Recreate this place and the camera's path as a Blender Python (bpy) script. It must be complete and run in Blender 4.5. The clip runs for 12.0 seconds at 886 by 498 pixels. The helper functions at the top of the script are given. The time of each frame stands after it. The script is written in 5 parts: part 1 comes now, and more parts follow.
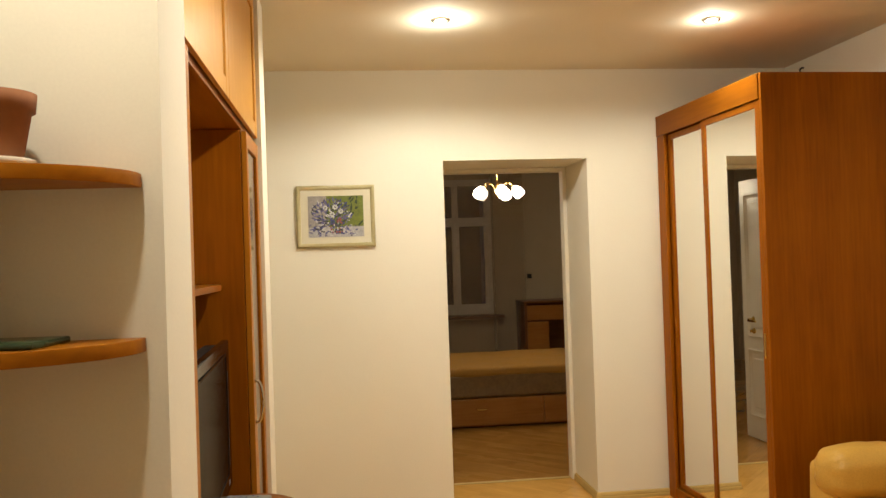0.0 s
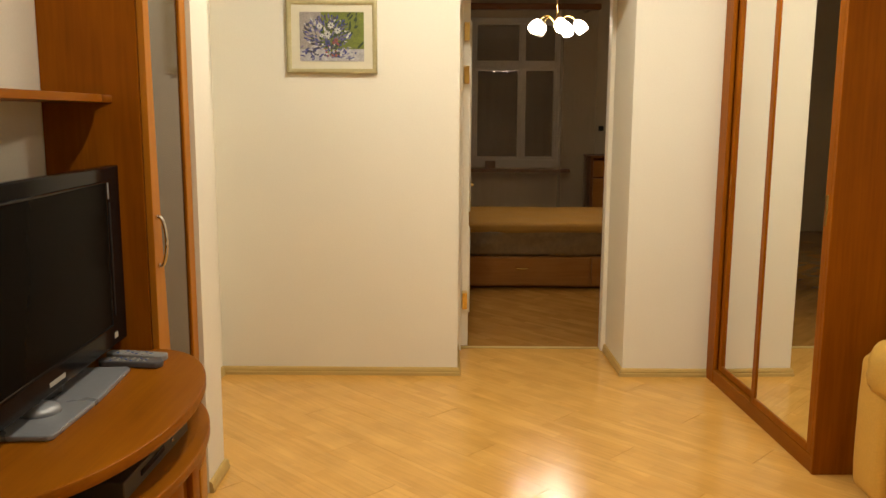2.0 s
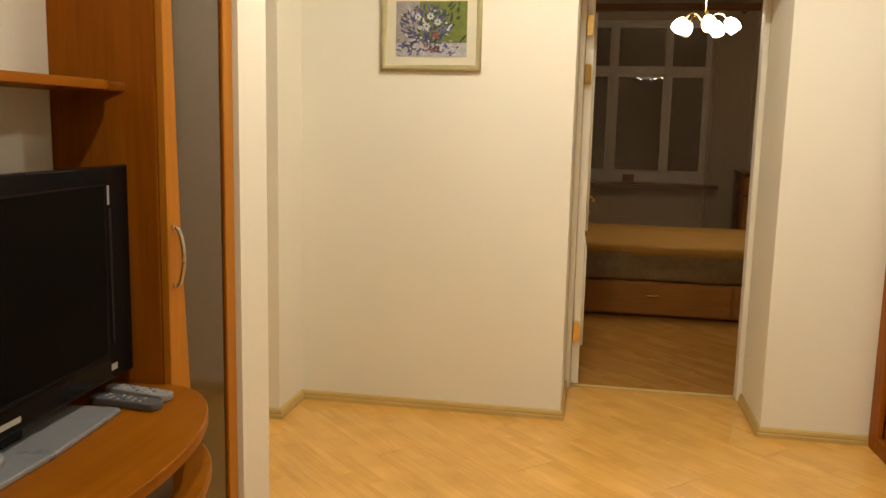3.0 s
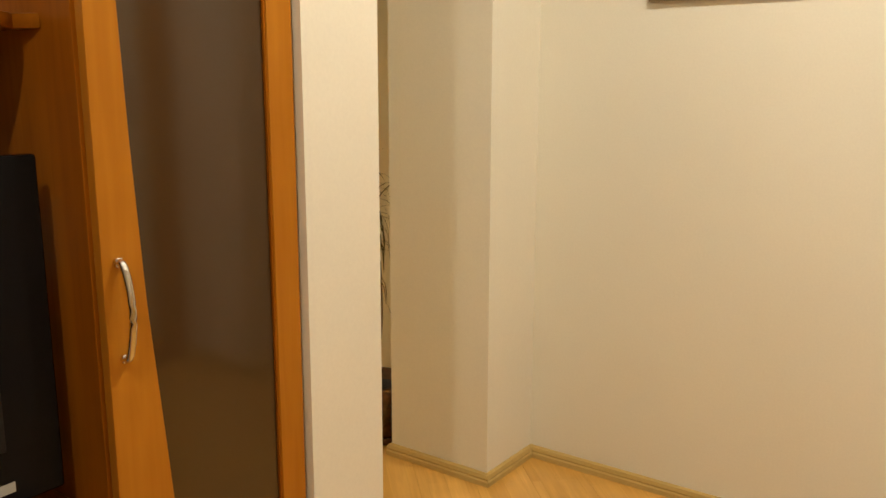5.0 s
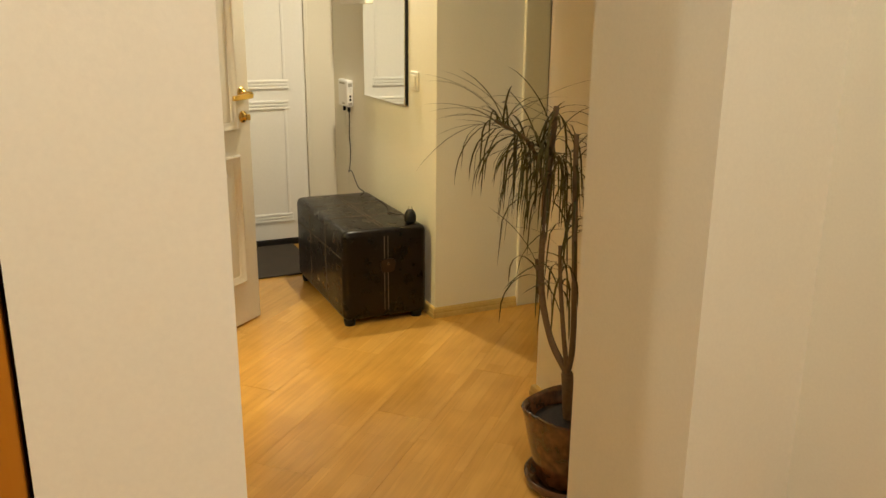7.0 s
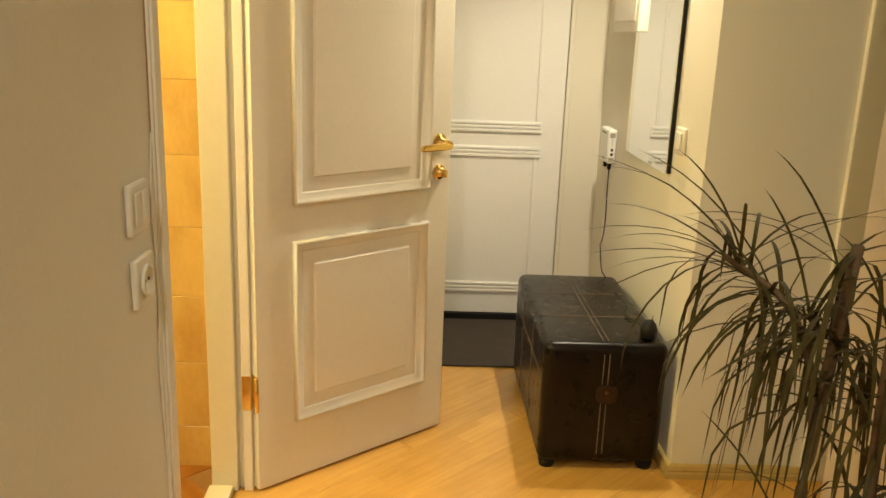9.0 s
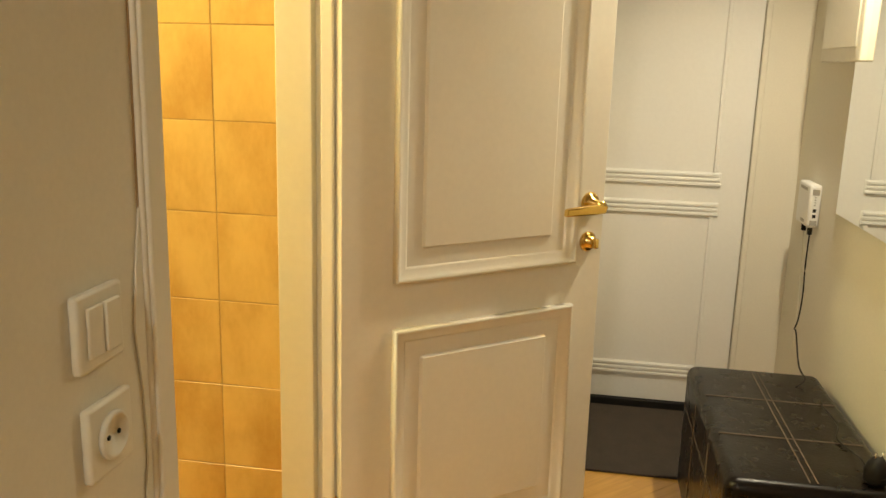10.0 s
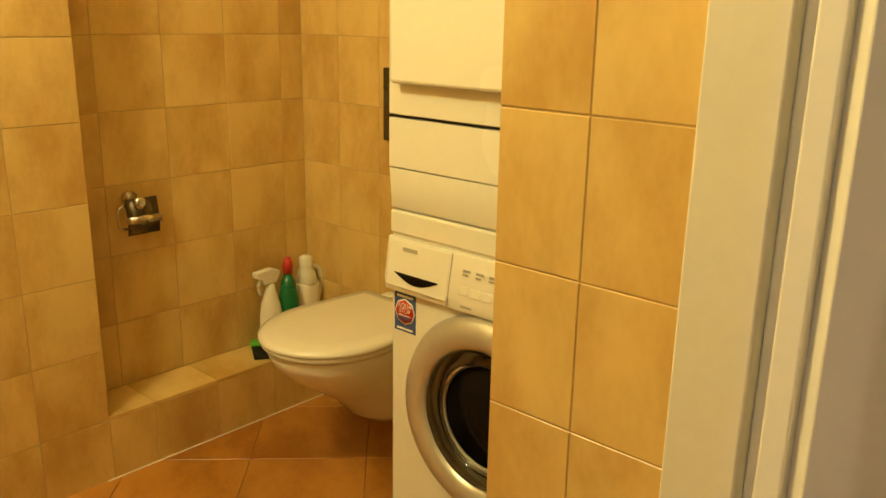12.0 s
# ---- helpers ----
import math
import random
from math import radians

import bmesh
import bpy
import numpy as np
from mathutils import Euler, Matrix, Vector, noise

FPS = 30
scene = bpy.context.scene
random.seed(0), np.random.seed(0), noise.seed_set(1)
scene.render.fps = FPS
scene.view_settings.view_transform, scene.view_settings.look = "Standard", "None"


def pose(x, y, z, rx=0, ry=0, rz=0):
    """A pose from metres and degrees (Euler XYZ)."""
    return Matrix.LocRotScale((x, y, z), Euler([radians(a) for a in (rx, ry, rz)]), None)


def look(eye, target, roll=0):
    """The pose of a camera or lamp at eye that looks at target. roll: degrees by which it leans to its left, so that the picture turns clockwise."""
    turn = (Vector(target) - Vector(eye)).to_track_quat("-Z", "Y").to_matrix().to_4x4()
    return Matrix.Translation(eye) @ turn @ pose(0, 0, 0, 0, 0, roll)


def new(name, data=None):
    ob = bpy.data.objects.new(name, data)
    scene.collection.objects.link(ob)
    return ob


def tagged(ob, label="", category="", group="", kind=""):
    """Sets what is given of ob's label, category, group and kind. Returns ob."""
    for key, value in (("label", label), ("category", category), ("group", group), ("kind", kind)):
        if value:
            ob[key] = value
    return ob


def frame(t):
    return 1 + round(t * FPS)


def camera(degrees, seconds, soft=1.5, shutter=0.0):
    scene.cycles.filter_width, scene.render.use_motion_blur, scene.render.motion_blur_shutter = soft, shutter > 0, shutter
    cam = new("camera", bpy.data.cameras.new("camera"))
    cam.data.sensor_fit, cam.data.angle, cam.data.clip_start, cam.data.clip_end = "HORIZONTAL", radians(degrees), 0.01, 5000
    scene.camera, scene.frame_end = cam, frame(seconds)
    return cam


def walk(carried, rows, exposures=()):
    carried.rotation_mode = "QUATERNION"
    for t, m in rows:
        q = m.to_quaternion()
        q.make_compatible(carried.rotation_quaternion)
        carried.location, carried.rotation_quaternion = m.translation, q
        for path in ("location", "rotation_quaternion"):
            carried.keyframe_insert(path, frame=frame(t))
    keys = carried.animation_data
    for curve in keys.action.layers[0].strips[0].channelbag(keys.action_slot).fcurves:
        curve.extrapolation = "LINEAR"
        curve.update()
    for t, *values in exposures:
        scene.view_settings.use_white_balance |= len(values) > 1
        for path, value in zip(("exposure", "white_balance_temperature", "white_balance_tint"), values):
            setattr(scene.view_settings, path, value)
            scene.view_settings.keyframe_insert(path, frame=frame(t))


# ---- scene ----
cam = camera(56.0, 12.0)
PATH = [
    (0, (0.236, 0.309, 1.505), (0.47, 2.295, 1.53), -1.9),
    (0.5, (0.414, 0.366, 1.47), (0.673, 2.34, 1.289), -0.3),
    (1, (0.526, 0.51, 1.412), (0.729, 2.476, 1.105), 0.1),
    (1.5, (0.627, 0.712, 1.412), (0.686, 2.691, 1.132), 0.0),
    (2, (0.773, 0.945, 1.386), (0.767, 2.92, 1.071), 0.3),
    (2.5, (0.927, 1.174, 1.385), (0.748, 3.142, 1.08), 0.8),
    (3, (0.953, 1.504, 1.354), (0.6, 3.45, 1.06), 1.3),
    (3.5, (1.011, 1.789, 1.351), (0.463, 3.683, 1.013), 1.2),
    (5.5, (0.997, 3.085, 1.331), (-0.342, 4.508, 0.902), 0.0),
    (6, (0.948, 3.374, 1.332), (-0.546, 4.6, 0.819), 0.0),
    (6.5, (0.839, 3.651, 1.305), (-0.773, 4.707, 0.771), 0.8),
    (7, (0.741, 3.92, 1.278), (-1.008, 4.717, 0.724), 0.5),
    (9, (-0.093, 4.515, 1.274), (-2.027, 4.573, 0.77), 2.1),
    (9.5, (-0.379, 4.517, 1.245), (-2.316, 4.435, 0.751), 1.9),
    (10, (-0.648, 4.547, 1.26), (-2.574, 4.229, 0.827), 1.6),
    (10.5, (-0.938, 4.533, 1.247), (-2.789, 3.938, 0.781), 1.6),
    (11, (-1.16, 4.484, 1.215), (-2.909, 3.663, 0.699), 3.2),
    (11.5, (-1.359, 4.384, 1.225), (-2.979, 3.331, 0.709), 2.8),
    (12, (-1.512, 4.28, 1.237), (-2.946, 2.995, 0.695), 1.1),
]
walk(cam, [(t, look(eye, target, roll)) for t, eye, target, roll in PATH], [(0.0, 0.0), (5.5, -0.06), (7.0, -0.20), (9.0, -0.10), (10.0, -0.30), (10.5, -0.44), (11.5, -0.68), (12.0, -0.70)])

# ---- light ----
world = bpy.data.worlds.new("night")
world.use_nodes = True
world.node_tree.nodes["Background"].inputs[0].default_value = (0.02, 0.025, 0.04, 1)
world.node_tree.nodes["Background"].inputs[1].default_value = 0.15
scene.world = world
scene.view_settings.exposure = 0.0

WARM = (1.0, 0.94, 0.78)
# The fourth is an unseen spot, added to brighten the sofa and wardrobe side.
SPOTS = [(0.725, 4.245, 74), (2.070, 4.225, 35), (0.725, 2.42, 58), (2.070, 2.42, 14), (-0.22, 1.32, 33)]
SPILL_POWER, SCONCE_POWER, BATH_POWER = 6, 62, 98


def lamp(name, kind, place, power, colour, size=0.05, angle=0, blend=0.5, target=None):
    data = bpy.data.lights.new(name, kind)
    data.energy, data.color = power, colour
    if kind == "AREA":
        data.shape, data.size = "DISK", size
    else:
        data.shadow_soft_size = size
    if kind == "SPOT":
        data.spot_size, data.spot_blend = radians(angle), blend
    ob = new(name, data)
    ob.matrix_world = look(place, target) if target else pose(*place)
    return ob


for x, y, power in SPOTS:
    lamp("spot_lamp", "SPOT", (x, y, 2.625), power, WARM, 0.045, 166, 0.35)
    lamp("spot_spill_lamp", "POINT", (x, y, 2.60), SPILL_POWER * power / 68, WARM, 0.035)
lamp("sconce_lamp", "SPOT", (-2.80, 5.17, 1.985), SCONCE_POWER, (1.0, 0.875, 0.63), 0.022, 150, 0.75)
lamp("sconce_spill_lamp", "POINT", (-2.80, 5.17, 2.09), 5, (1.0, 0.885, 0.70), 0.02)
lamp("bathroom_lamp", "POINT", (-1.30, 2.95, 2.30), BATH_POWER, (1.0, 0.93, 0.46), 0.11)

# ---- materials ----


def nodes_of(name):
    m = bpy.data.materials.new(name)
    m.use_nodes = True
    return m, m.node_tree.nodes, m.node_tree.links, m.node_tree.nodes["Principled BSDF"]


def surface(name, colour, rough=0.5, metal=0.0, vary=0.12, scale=6.0, fine=60.0, bump=0.05, stretch=(1, 1, 1), coat=0.0, spread=0.0, gloss_vary=0.08, spec=0.5):
    """Paint, metal, plastic or cloth with a coarse and a fine variation of colour and relief."""
    m, n, l, b = nodes_of(name)
    tc, mp = n.new("ShaderNodeTexCoord"), n.new("ShaderNodeMapping")
    l.new(tc.outputs["Object"], mp.inputs[0])
    mp.inputs["Scale"].default_value = stretch
    if spread:
        who, far = n.new("ShaderNodeObjectInfo"), n.new("ShaderNodeVectorMath")
        far.operation = "SCALE"
        far.inputs[0].default_value = (31.0, 17.0, 53.0)
        l.new(who.outputs["Random"], far.inputs["Scale"])
        l.new(far.outputs[0], mp.inputs["Location"])
    big, small = n.new("ShaderNodeTexNoise"), n.new("ShaderNodeTexNoise")
    big.inputs["Scale"].default_value, small.inputs["Scale"].default_value = scale, fine
    big.inputs["Detail"].default_value, small.inputs["Detail"].default_value = 3, 3
    for t in (big, small):
        l.new(mp.outputs[0], t.inputs["Vector"])
    add = n.new("ShaderNodeMath")
    add.operation = "ADD"
    l.new(big.outputs[0], add.inputs[0])
    l.new(small.outputs[0], add.inputs[1])
    last = add.outputs[0]
    if spread:
        info, more = n.new("ShaderNodeObjectInfo"), n.new("ShaderNodeMath")
        more.operation, more.inputs[1].default_value = "MULTIPLY_ADD", spread
        l.new(info.outputs["Random"], more.inputs[0])
        l.new(last, more.inputs[2])
        last = more.outputs[0]
    ramp = n.new("ShaderNodeMapRange")
    ramp.inputs["From Min"].default_value, ramp.inputs["From Max"].default_value = 0.6, 1.4 + spread
    ramp.clamp = False
    ramp.inputs["To Min"].default_value, ramp.inputs["To Max"].default_value = 1 - vary, 1 + vary
    l.new(last, ramp.inputs[0])
    mul = n.new("ShaderNodeVectorMath")
    mul.operation = "SCALE"
    mul.inputs[0].default_value = colour
    l.new(ramp.outputs[0], mul.inputs["Scale"])
    l.new(mul.outputs[0], b.inputs["Base Color"])
    rr = n.new("ShaderNodeMapRange")
    rr.inputs["From Min"].default_value, rr.inputs["From Max"].default_value = 0.3, 0.7
    rr.inputs["To Min"].default_value, rr.inputs["To Max"].default_value = max(rough - gloss_vary, 0.02), min(rough + gloss_vary, 1)
    l.new(big.outputs[0], rr.inputs[0])
    l.new(rr.outputs[0], b.inputs["Roughness"])
    b.inputs["Metallic"].default_value = metal
    b.inputs["Specular IOR Level"].default_value = spec
    b.inputs["Coat Weight"].default_value = coat
    b.inputs["Coat Roughness"].default_value = 0.15
    if bump:
        bp = n.new("ShaderNodeBump")
        bp.inputs["Strength"].default_value, bp.inputs["Distance"].default_value = bump, 0.003
        l.new(add.outputs[0], bp.inputs["Height"])
        l.new(bp.outputs[0], b.inputs["Normal"])
    return m


def wood(name, light, dark, axis="z", rough=0.36, coat=0.12, grain=1.0, spread=0.0):
    """Veneer or solid wood, its grain along one axis of the object."""
    m, n, l, b = nodes_of(name)
    tc, mp = n.new("ShaderNodeTexCoord"), n.new("ShaderNodeMapping")
    l.new(tc.outputs["Object"], mp.inputs[0])
    s = [24 * grain] * 3
    s["xyz".index(axis)] = 1.4 * grain
    mp.inputs["Scale"].default_value = s
    fine, broad = n.new("ShaderNodeTexNoise"), n.new("ShaderNodeTexNoise")
    fine.inputs["Scale"].default_value, fine.inputs["Detail"].default_value, fine.inputs["Distortion"].default_value = 2.4, 6, 0.4
    broad.inputs["Scale"].default_value, broad.inputs["Detail"].default_value, broad.inputs["Distortion"].default_value = 0.35, 3, 1.2
    l.new(mp.outputs[0], fine.inputs["Vector"])
    l.new(mp.outputs[0], broad.inputs["Vector"])
    mix = n.new("ShaderNodeMath")
    mix.operation, mix.inputs[1].default_value = "MULTIPLY_ADD", 0.42
    half = n.new("ShaderNodeMath")
    half.operation, half.inputs[1].default_value = "MULTIPLY", 0.34
    blotch = n.new("ShaderNodeTexNoise")
    blotch.inputs["Scale"].default_value, blotch.inputs["Detail"].default_value = 3.5 * grain, 4
    l.new(tc.outputs["Object"], blotch.inputs["Vector"])
    cloud = n.new("ShaderNodeMath")
    cloud.operation, cloud.inputs[1].default_value = "MULTIPLY_ADD", 0.30
    l.new(broad.outputs[0], half.inputs[0])
    l.new(fine.outputs[0], mix.inputs[0])
    l.new(blotch.outputs[0], cloud.inputs[0])
    l.new(half.outputs[0], cloud.inputs[2])
    l.new(cloud.outputs[0], mix.inputs[2])
    ramp = n.new("ShaderNodeValToRGB")
    ramp.color_ramp.elements[0].position, ramp.color_ramp.elements[1].position = 0.34, 0.72
    ramp.color_ramp.elements[0].color, ramp.color_ramp.elements[1].color = (*dark, 1), (*light, 1)
    l.new(mix.outputs[0], ramp.inputs[0])
    l.new(ramp.outputs[0], b.inputs["Base Color"])
    b.inputs["Roughness"].default_value = rough
    b.inputs["Specular IOR Level"].default_value = 0.07
    b.inputs["Coat Weight"].default_value, b.inputs["Coat Roughness"].default_value = coat, 0.2
    bp = n.new("ShaderNodeBump")
    bp.inputs["Strength"].default_value, bp.inputs["Distance"].default_value = 0.08, 0.001
    l.new(fine.outputs[0], bp.inputs["Height"])
    l.new(bp.outputs[0], b.inputs["Normal"])
    return m


def laminate(name, dark=(0.645, 0.352, 0.080), light=(0.715, 0.402, 0.099)):
    """Three rows of short strips on each board, with a soft grain and a slight shine."""
    m, n, l, b = nodes_of(name)
    tc, info = n.new("ShaderNodeTexCoord"), n.new("ShaderNodeObjectInfo")
    comb, off = n.new("ShaderNodeCombineXYZ"), n.new("ShaderNodeMath")
    off.operation, off.inputs[1].default_value = "MULTIPLY", 37.0
    l.new(info.outputs["Random"], off.inputs[0])
    l.new(off.outputs[0], comb.inputs[0])
    add = n.new("ShaderNodeVectorMath")
    l.new(tc.outputs["Object"], add.inputs[0])
    l.new(comb.outputs[0], add.inputs[1])
    brick = n.new("ShaderNodeTexBrick")
    brick.offset, brick.offset_frequency = 0.37, 2
    brick.inputs["Scale"].default_value = 1.0
    brick.inputs["Color1"].default_value, brick.inputs["Color2"].default_value = (*dark, 1), (*light, 1)
    brick.inputs["Mortar"].default_value = (*[0.90 * k for k in dark], 1)
    brick.inputs["Mortar Size"].default_value, brick.inputs["Mortar Smooth"].default_value = 0.0006, 0.2
    brick.inputs["Brick Width"].default_value, brick.inputs["Row Height"].default_value = 0.36, 0.065
    l.new(add.outputs[0], brick.inputs["Vector"])
    mp = n.new("ShaderNodeMapping")
    mp.inputs["Scale"].default_value = (2.2, 34, 34)
    l.new(add.outputs[0], mp.inputs[0])
    grain, cloud = n.new("ShaderNodeTexNoise"), n.new("ShaderNodeTexNoise")
    grain.inputs["Scale"].default_value, grain.inputs["Detail"].default_value, grain.inputs["Distortion"].default_value = 2.0, 5, 0.6
    cloud.inputs["Scale"].default_value, cloud.inputs["Detail"].default_value = 5.0, 2
    l.new(mp.outputs[0], grain.inputs["Vector"])
    l.new(add.outputs[0], cloud.inputs["Vector"])
    s = n.new("ShaderNodeMath")
    l.new(grain.outputs[0], s.inputs[0])
    l.new(cloud.outputs[0], s.inputs[1])
    rg = n.new("ShaderNodeMapRange")
    rg.inputs["From Min"].default_value, rg.inputs["From Max"].default_value = 0.6, 1.4
    rg.inputs["To Min"].default_value, rg.inputs["To Max"].default_value = 0.86, 1.14
    l.new(s.outputs[0], rg.inputs[0])
    mul = n.new("ShaderNodeVectorMath")
    mul.operation = "SCALE"
    l.new(brick.outputs["Color"], mul.inputs[0])
    l.new(rg.outputs[0], mul.inputs["Scale"])
    l.new(mul.outputs[0], b.inputs["Base Color"])
    rr = n.new("ShaderNodeMapRange")
    rr.inputs["To Min"].default_value, rr.inputs["To Max"].default_value = 0.14, 0.22
    l.new(cloud.outputs[0], rr.inputs[0])
    l.new(rr.outputs[0], b.inputs["Roughness"])
    bp = n.new("ShaderNodeBump")
    bp.inputs["Strength"].default_value, bp.inputs["Distance"].default_value = 0.05, 0.001
    l.new(grain.outputs[0], bp.inputs["Height"])
    l.new(bp.outputs[0], b.inputs["Normal"])
    return m


def mottled(name, light, dark):
    """Glazed stoneware with soft cloudy streaks, each tile with its own clouds."""
    m, n, l, b = nodes_of(name)
    tc, mp = n.new("ShaderNodeTexCoord"), n.new("ShaderNodeMapping")
    who, far = n.new("ShaderNodeObjectInfo"), n.new("ShaderNodeVectorMath")
    far.operation = "SCALE"
    far.inputs[0].default_value = (31.0, 17.0, 53.0)
    l.new(who.outputs["Random"], far.inputs["Scale"])
    l.new(far.outputs[0], mp.inputs["Location"])
    l.new(tc.outputs["Object"], mp.inputs[0])
    mp.inputs["Scale"].default_value = (1.5, 1.0, 0.8)
    cloud, speck = n.new("ShaderNodeTexNoise"), n.new("ShaderNodeTexNoise")
    cloud.inputs["Scale"].default_value, cloud.inputs["Detail"].default_value, cloud.inputs["Roughness"].default_value = 5.0, 6, 0.55
    speck.inputs["Scale"].default_value, speck.inputs["Detail"].default_value = 60.0, 3
    l.new(mp.outputs[0], cloud.inputs["Vector"])
    l.new(mp.outputs[0], speck.inputs["Vector"])
    own, both = n.new("ShaderNodeMath"), n.new("ShaderNodeMath")
    own.operation, own.inputs[1].default_value = "MULTIPLY_ADD", 0.14
    both.operation, both.inputs[1].default_value = "MULTIPLY_ADD", 0.16
    l.new(who.outputs["Random"], own.inputs[0])
    l.new(cloud.outputs[0], own.inputs[2])
    l.new(speck.outputs[0], both.inputs[0])
    l.new(own.outputs[0], both.inputs[2])
    ramp = n.new("ShaderNodeValToRGB")
    ramp.color_ramp.interpolation = "EASE"
    ramp.color_ramp.elements[0].position, ramp.color_ramp.elements[1].position = 0.48, 0.92
    ramp.color_ramp.elements[0].color, ramp.color_ramp.elements[1].color = (*light, 1), (*dark, 1)
    l.new(both.outputs[0], ramp.inputs[0])
    l.new(ramp.outputs[0], b.inputs["Base Color"])
    rg = n.new("ShaderNodeMapRange")
    rg.inputs["To Min"].default_value, rg.inputs["To Max"].default_value = 0.24, 0.40
    l.new(cloud.outputs[0], rg.inputs[0])
    l.new(rg.outputs[0], b.inputs["Roughness"])
    bp = n.new("ShaderNodeBump")
    bp.inputs["Strength"].default_value, bp.inputs["Distance"].default_value = 0.06, 0.002
    l.new(speck.outputs[0], bp.inputs["Height"])
    l.new(bp.outputs[0], b.inputs["Normal"])
    return m


def glass(name, colour=(1, 1, 1), rough=0.0):
    m, n, l, b = nodes_of(name)
    b.inputs["Base Color"].default_value = (*colour, 1)
    b.inputs["Roughness"].default_value = rough
    b.inputs["Transmission Weight"].default_value = 1.0
    b.inputs["IOR"].default_value = 1.45
    return m


def glow(name, colour, strength):
    m, n, l, b = nodes_of(name)
    b.inputs["Emission Color"].default_value = (*colour, 1)
    b.inputs["Emission Strength"].default_value = strength
    b.inputs["Base Color"].default_value = (0.9, 0.88, 0.82, 1)
    b.inputs["Roughness"].default_value = 0.4
    return m


def sheer(name):
    """Thin curtain cloth that lets half of the light through."""
    m, n, l, b = nodes_of(name)
    tc, mp, ns = n.new("ShaderNodeTexCoord"), n.new("ShaderNodeMapping"), n.new("ShaderNodeTexNoise")
    mp.inputs["Scale"].default_value = (60, 60, 3)
    l.new(tc.outputs["Object"], mp.inputs[0])
    l.new(mp.outputs[0], ns.inputs["Vector"])
    rg = n.new("ShaderNodeMapRange")
    rg.inputs["To Min"].default_value, rg.inputs["To Max"].default_value = 0.12, 0.58
    l.new(ns.outputs[0], rg.inputs[0])
    l.new(rg.outputs[0], b.inputs["Alpha"])
    b.inputs["Base Color"].default_value = (0.44, 0.33, 0.21, 1)
    b.inputs["Roughness"].default_value = 0.9
    return m


PAINT = surface("cream_wall_paint", (0.775, 0.735, 0.622), 0.72, vary=0.035, scale=1.6, fine=150, bump=0.05)
CEIL = surface("ceiling_paint", (0.74, 0.66, 0.52), 0.8, vary=0.03, scale=1.2, fine=120, bump=0.06)
# Part of the bedroom's dimness is in this base colour, darker than PAINT.
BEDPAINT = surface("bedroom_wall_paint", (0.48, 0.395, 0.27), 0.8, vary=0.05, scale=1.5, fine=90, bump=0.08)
LAMINATE = laminate("laminate_strips")
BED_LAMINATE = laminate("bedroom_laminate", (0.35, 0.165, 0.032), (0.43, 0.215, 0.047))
SUB = surface("subfloor", (0.30, 0.19, 0.08), 0.8)
CHERRY = wood("cherry_veneer_upright", (0.345, 0.106, 0.004), (0.205, 0.055, 0.002), "z", coat=0.0)
CHERRY_Y = wood("cherry_veneer_level", (0.30, 0.098, 0.004), (0.19, 0.053, 0.002), "y", coat=0.04)
CHERRY_X = wood("cherry_veneer_cross", (0.41, 0.145, 0.009), (0.26, 0.082, 0.004), "x", coat=0.04)
HONEY = wood("honey_wood_frame", (0.47, 0.185, 0.016), (0.36, 0.125, 0.009), "z")
PALE_HONEY = wood("pale_honey_veneer", (0.70, 0.37, 0.085), (0.60, 0.29, 0.055), "z")
BENT = wood("varnished_bentwood", (0.58, 0.27, 0.045), (0.42, 0.165, 0.02), "y", rough=0.2, coat=0.4)
SKIRT = wood("skirting_foil", (0.57, 0.41, 0.155), (0.46, 0.32, 0.105), "x", rough=0.45, coat=0.0)
WHITE_DOOR = surface("white_door_lacquer", (0.83, 0.785, 0.675), 0.36, vary=0.03, scale=2.5, fine=70, bump=0.03)
WHITE_ENTRY = surface("white_entry_lacquer", (0.84, 0.835, 0.80), 0.42, vary=0.025, scale=2.0, fine=70, bump=0.02)
IVORY = surface("ivory_plastic", (0.80, 0.76, 0.64), 0.35, vary=0.03)
WHITE_PLASTIC = surface("white_enamel", (0.84, 0.81, 0.70), 0.25, vary=0.02, scale=2, bump=0.01, coat=0.3)
CERAMIC = surface("sanitary_ceramic", (0.80, 0.77, 0.68), 0.12, vary=0.02, bump=0.0, coat=0.5, gloss_vary=0.03)
BRASS = surface("polished_brass", (0.86, 0.61, 0.20), 0.16, 1.0, vary=0.08, bump=0.01)
CHROME = surface("brushed_chrome", (0.72, 0.70, 0.66), 0.22, 1.0, vary=0.05, bump=0.01)
STEEL_RING = surface("satin_silver_ring", (0.62, 0.59, 0.51), 0.34, 0.55, vary=0.05, bump=0.01)
DARK_STEEL = surface("dark_polished_steel", (0.16, 0.13, 0.09), 0.25, 0.8, vary=0.08, bump=0.01)
BLACK_GLOSS = surface("black_gloss_plastic", (0.008, 0.007, 0.007), 0.12, vary=0.1, bump=0.0, gloss_vary=0.04, spec=0.07)
BLACK_MATT = surface("black_matt_plastic", (0.012, 0.011, 0.010), 0.5, vary=0.15, spec=0.25)
DARK_CASE = surface("dark_grey_steel_case", (0.075, 0.070, 0.060), 0.38, 0.3, vary=0.08)
SCREEN = surface("lcd_screen", (0.006, 0.005, 0.004), 0.22, vary=0.04, bump=0.0, gloss_vary=0.02, spec=0.012)
DARK_PLASTIC = surface("dark_grey_plastic", (0.09, 0.09, 0.095), 0.4, vary=0.08)
GREY_PLASTIC = surface("silver_grey_plastic", (0.30, 0.31, 0.33), 0.32, 0.4, vary=0.06)
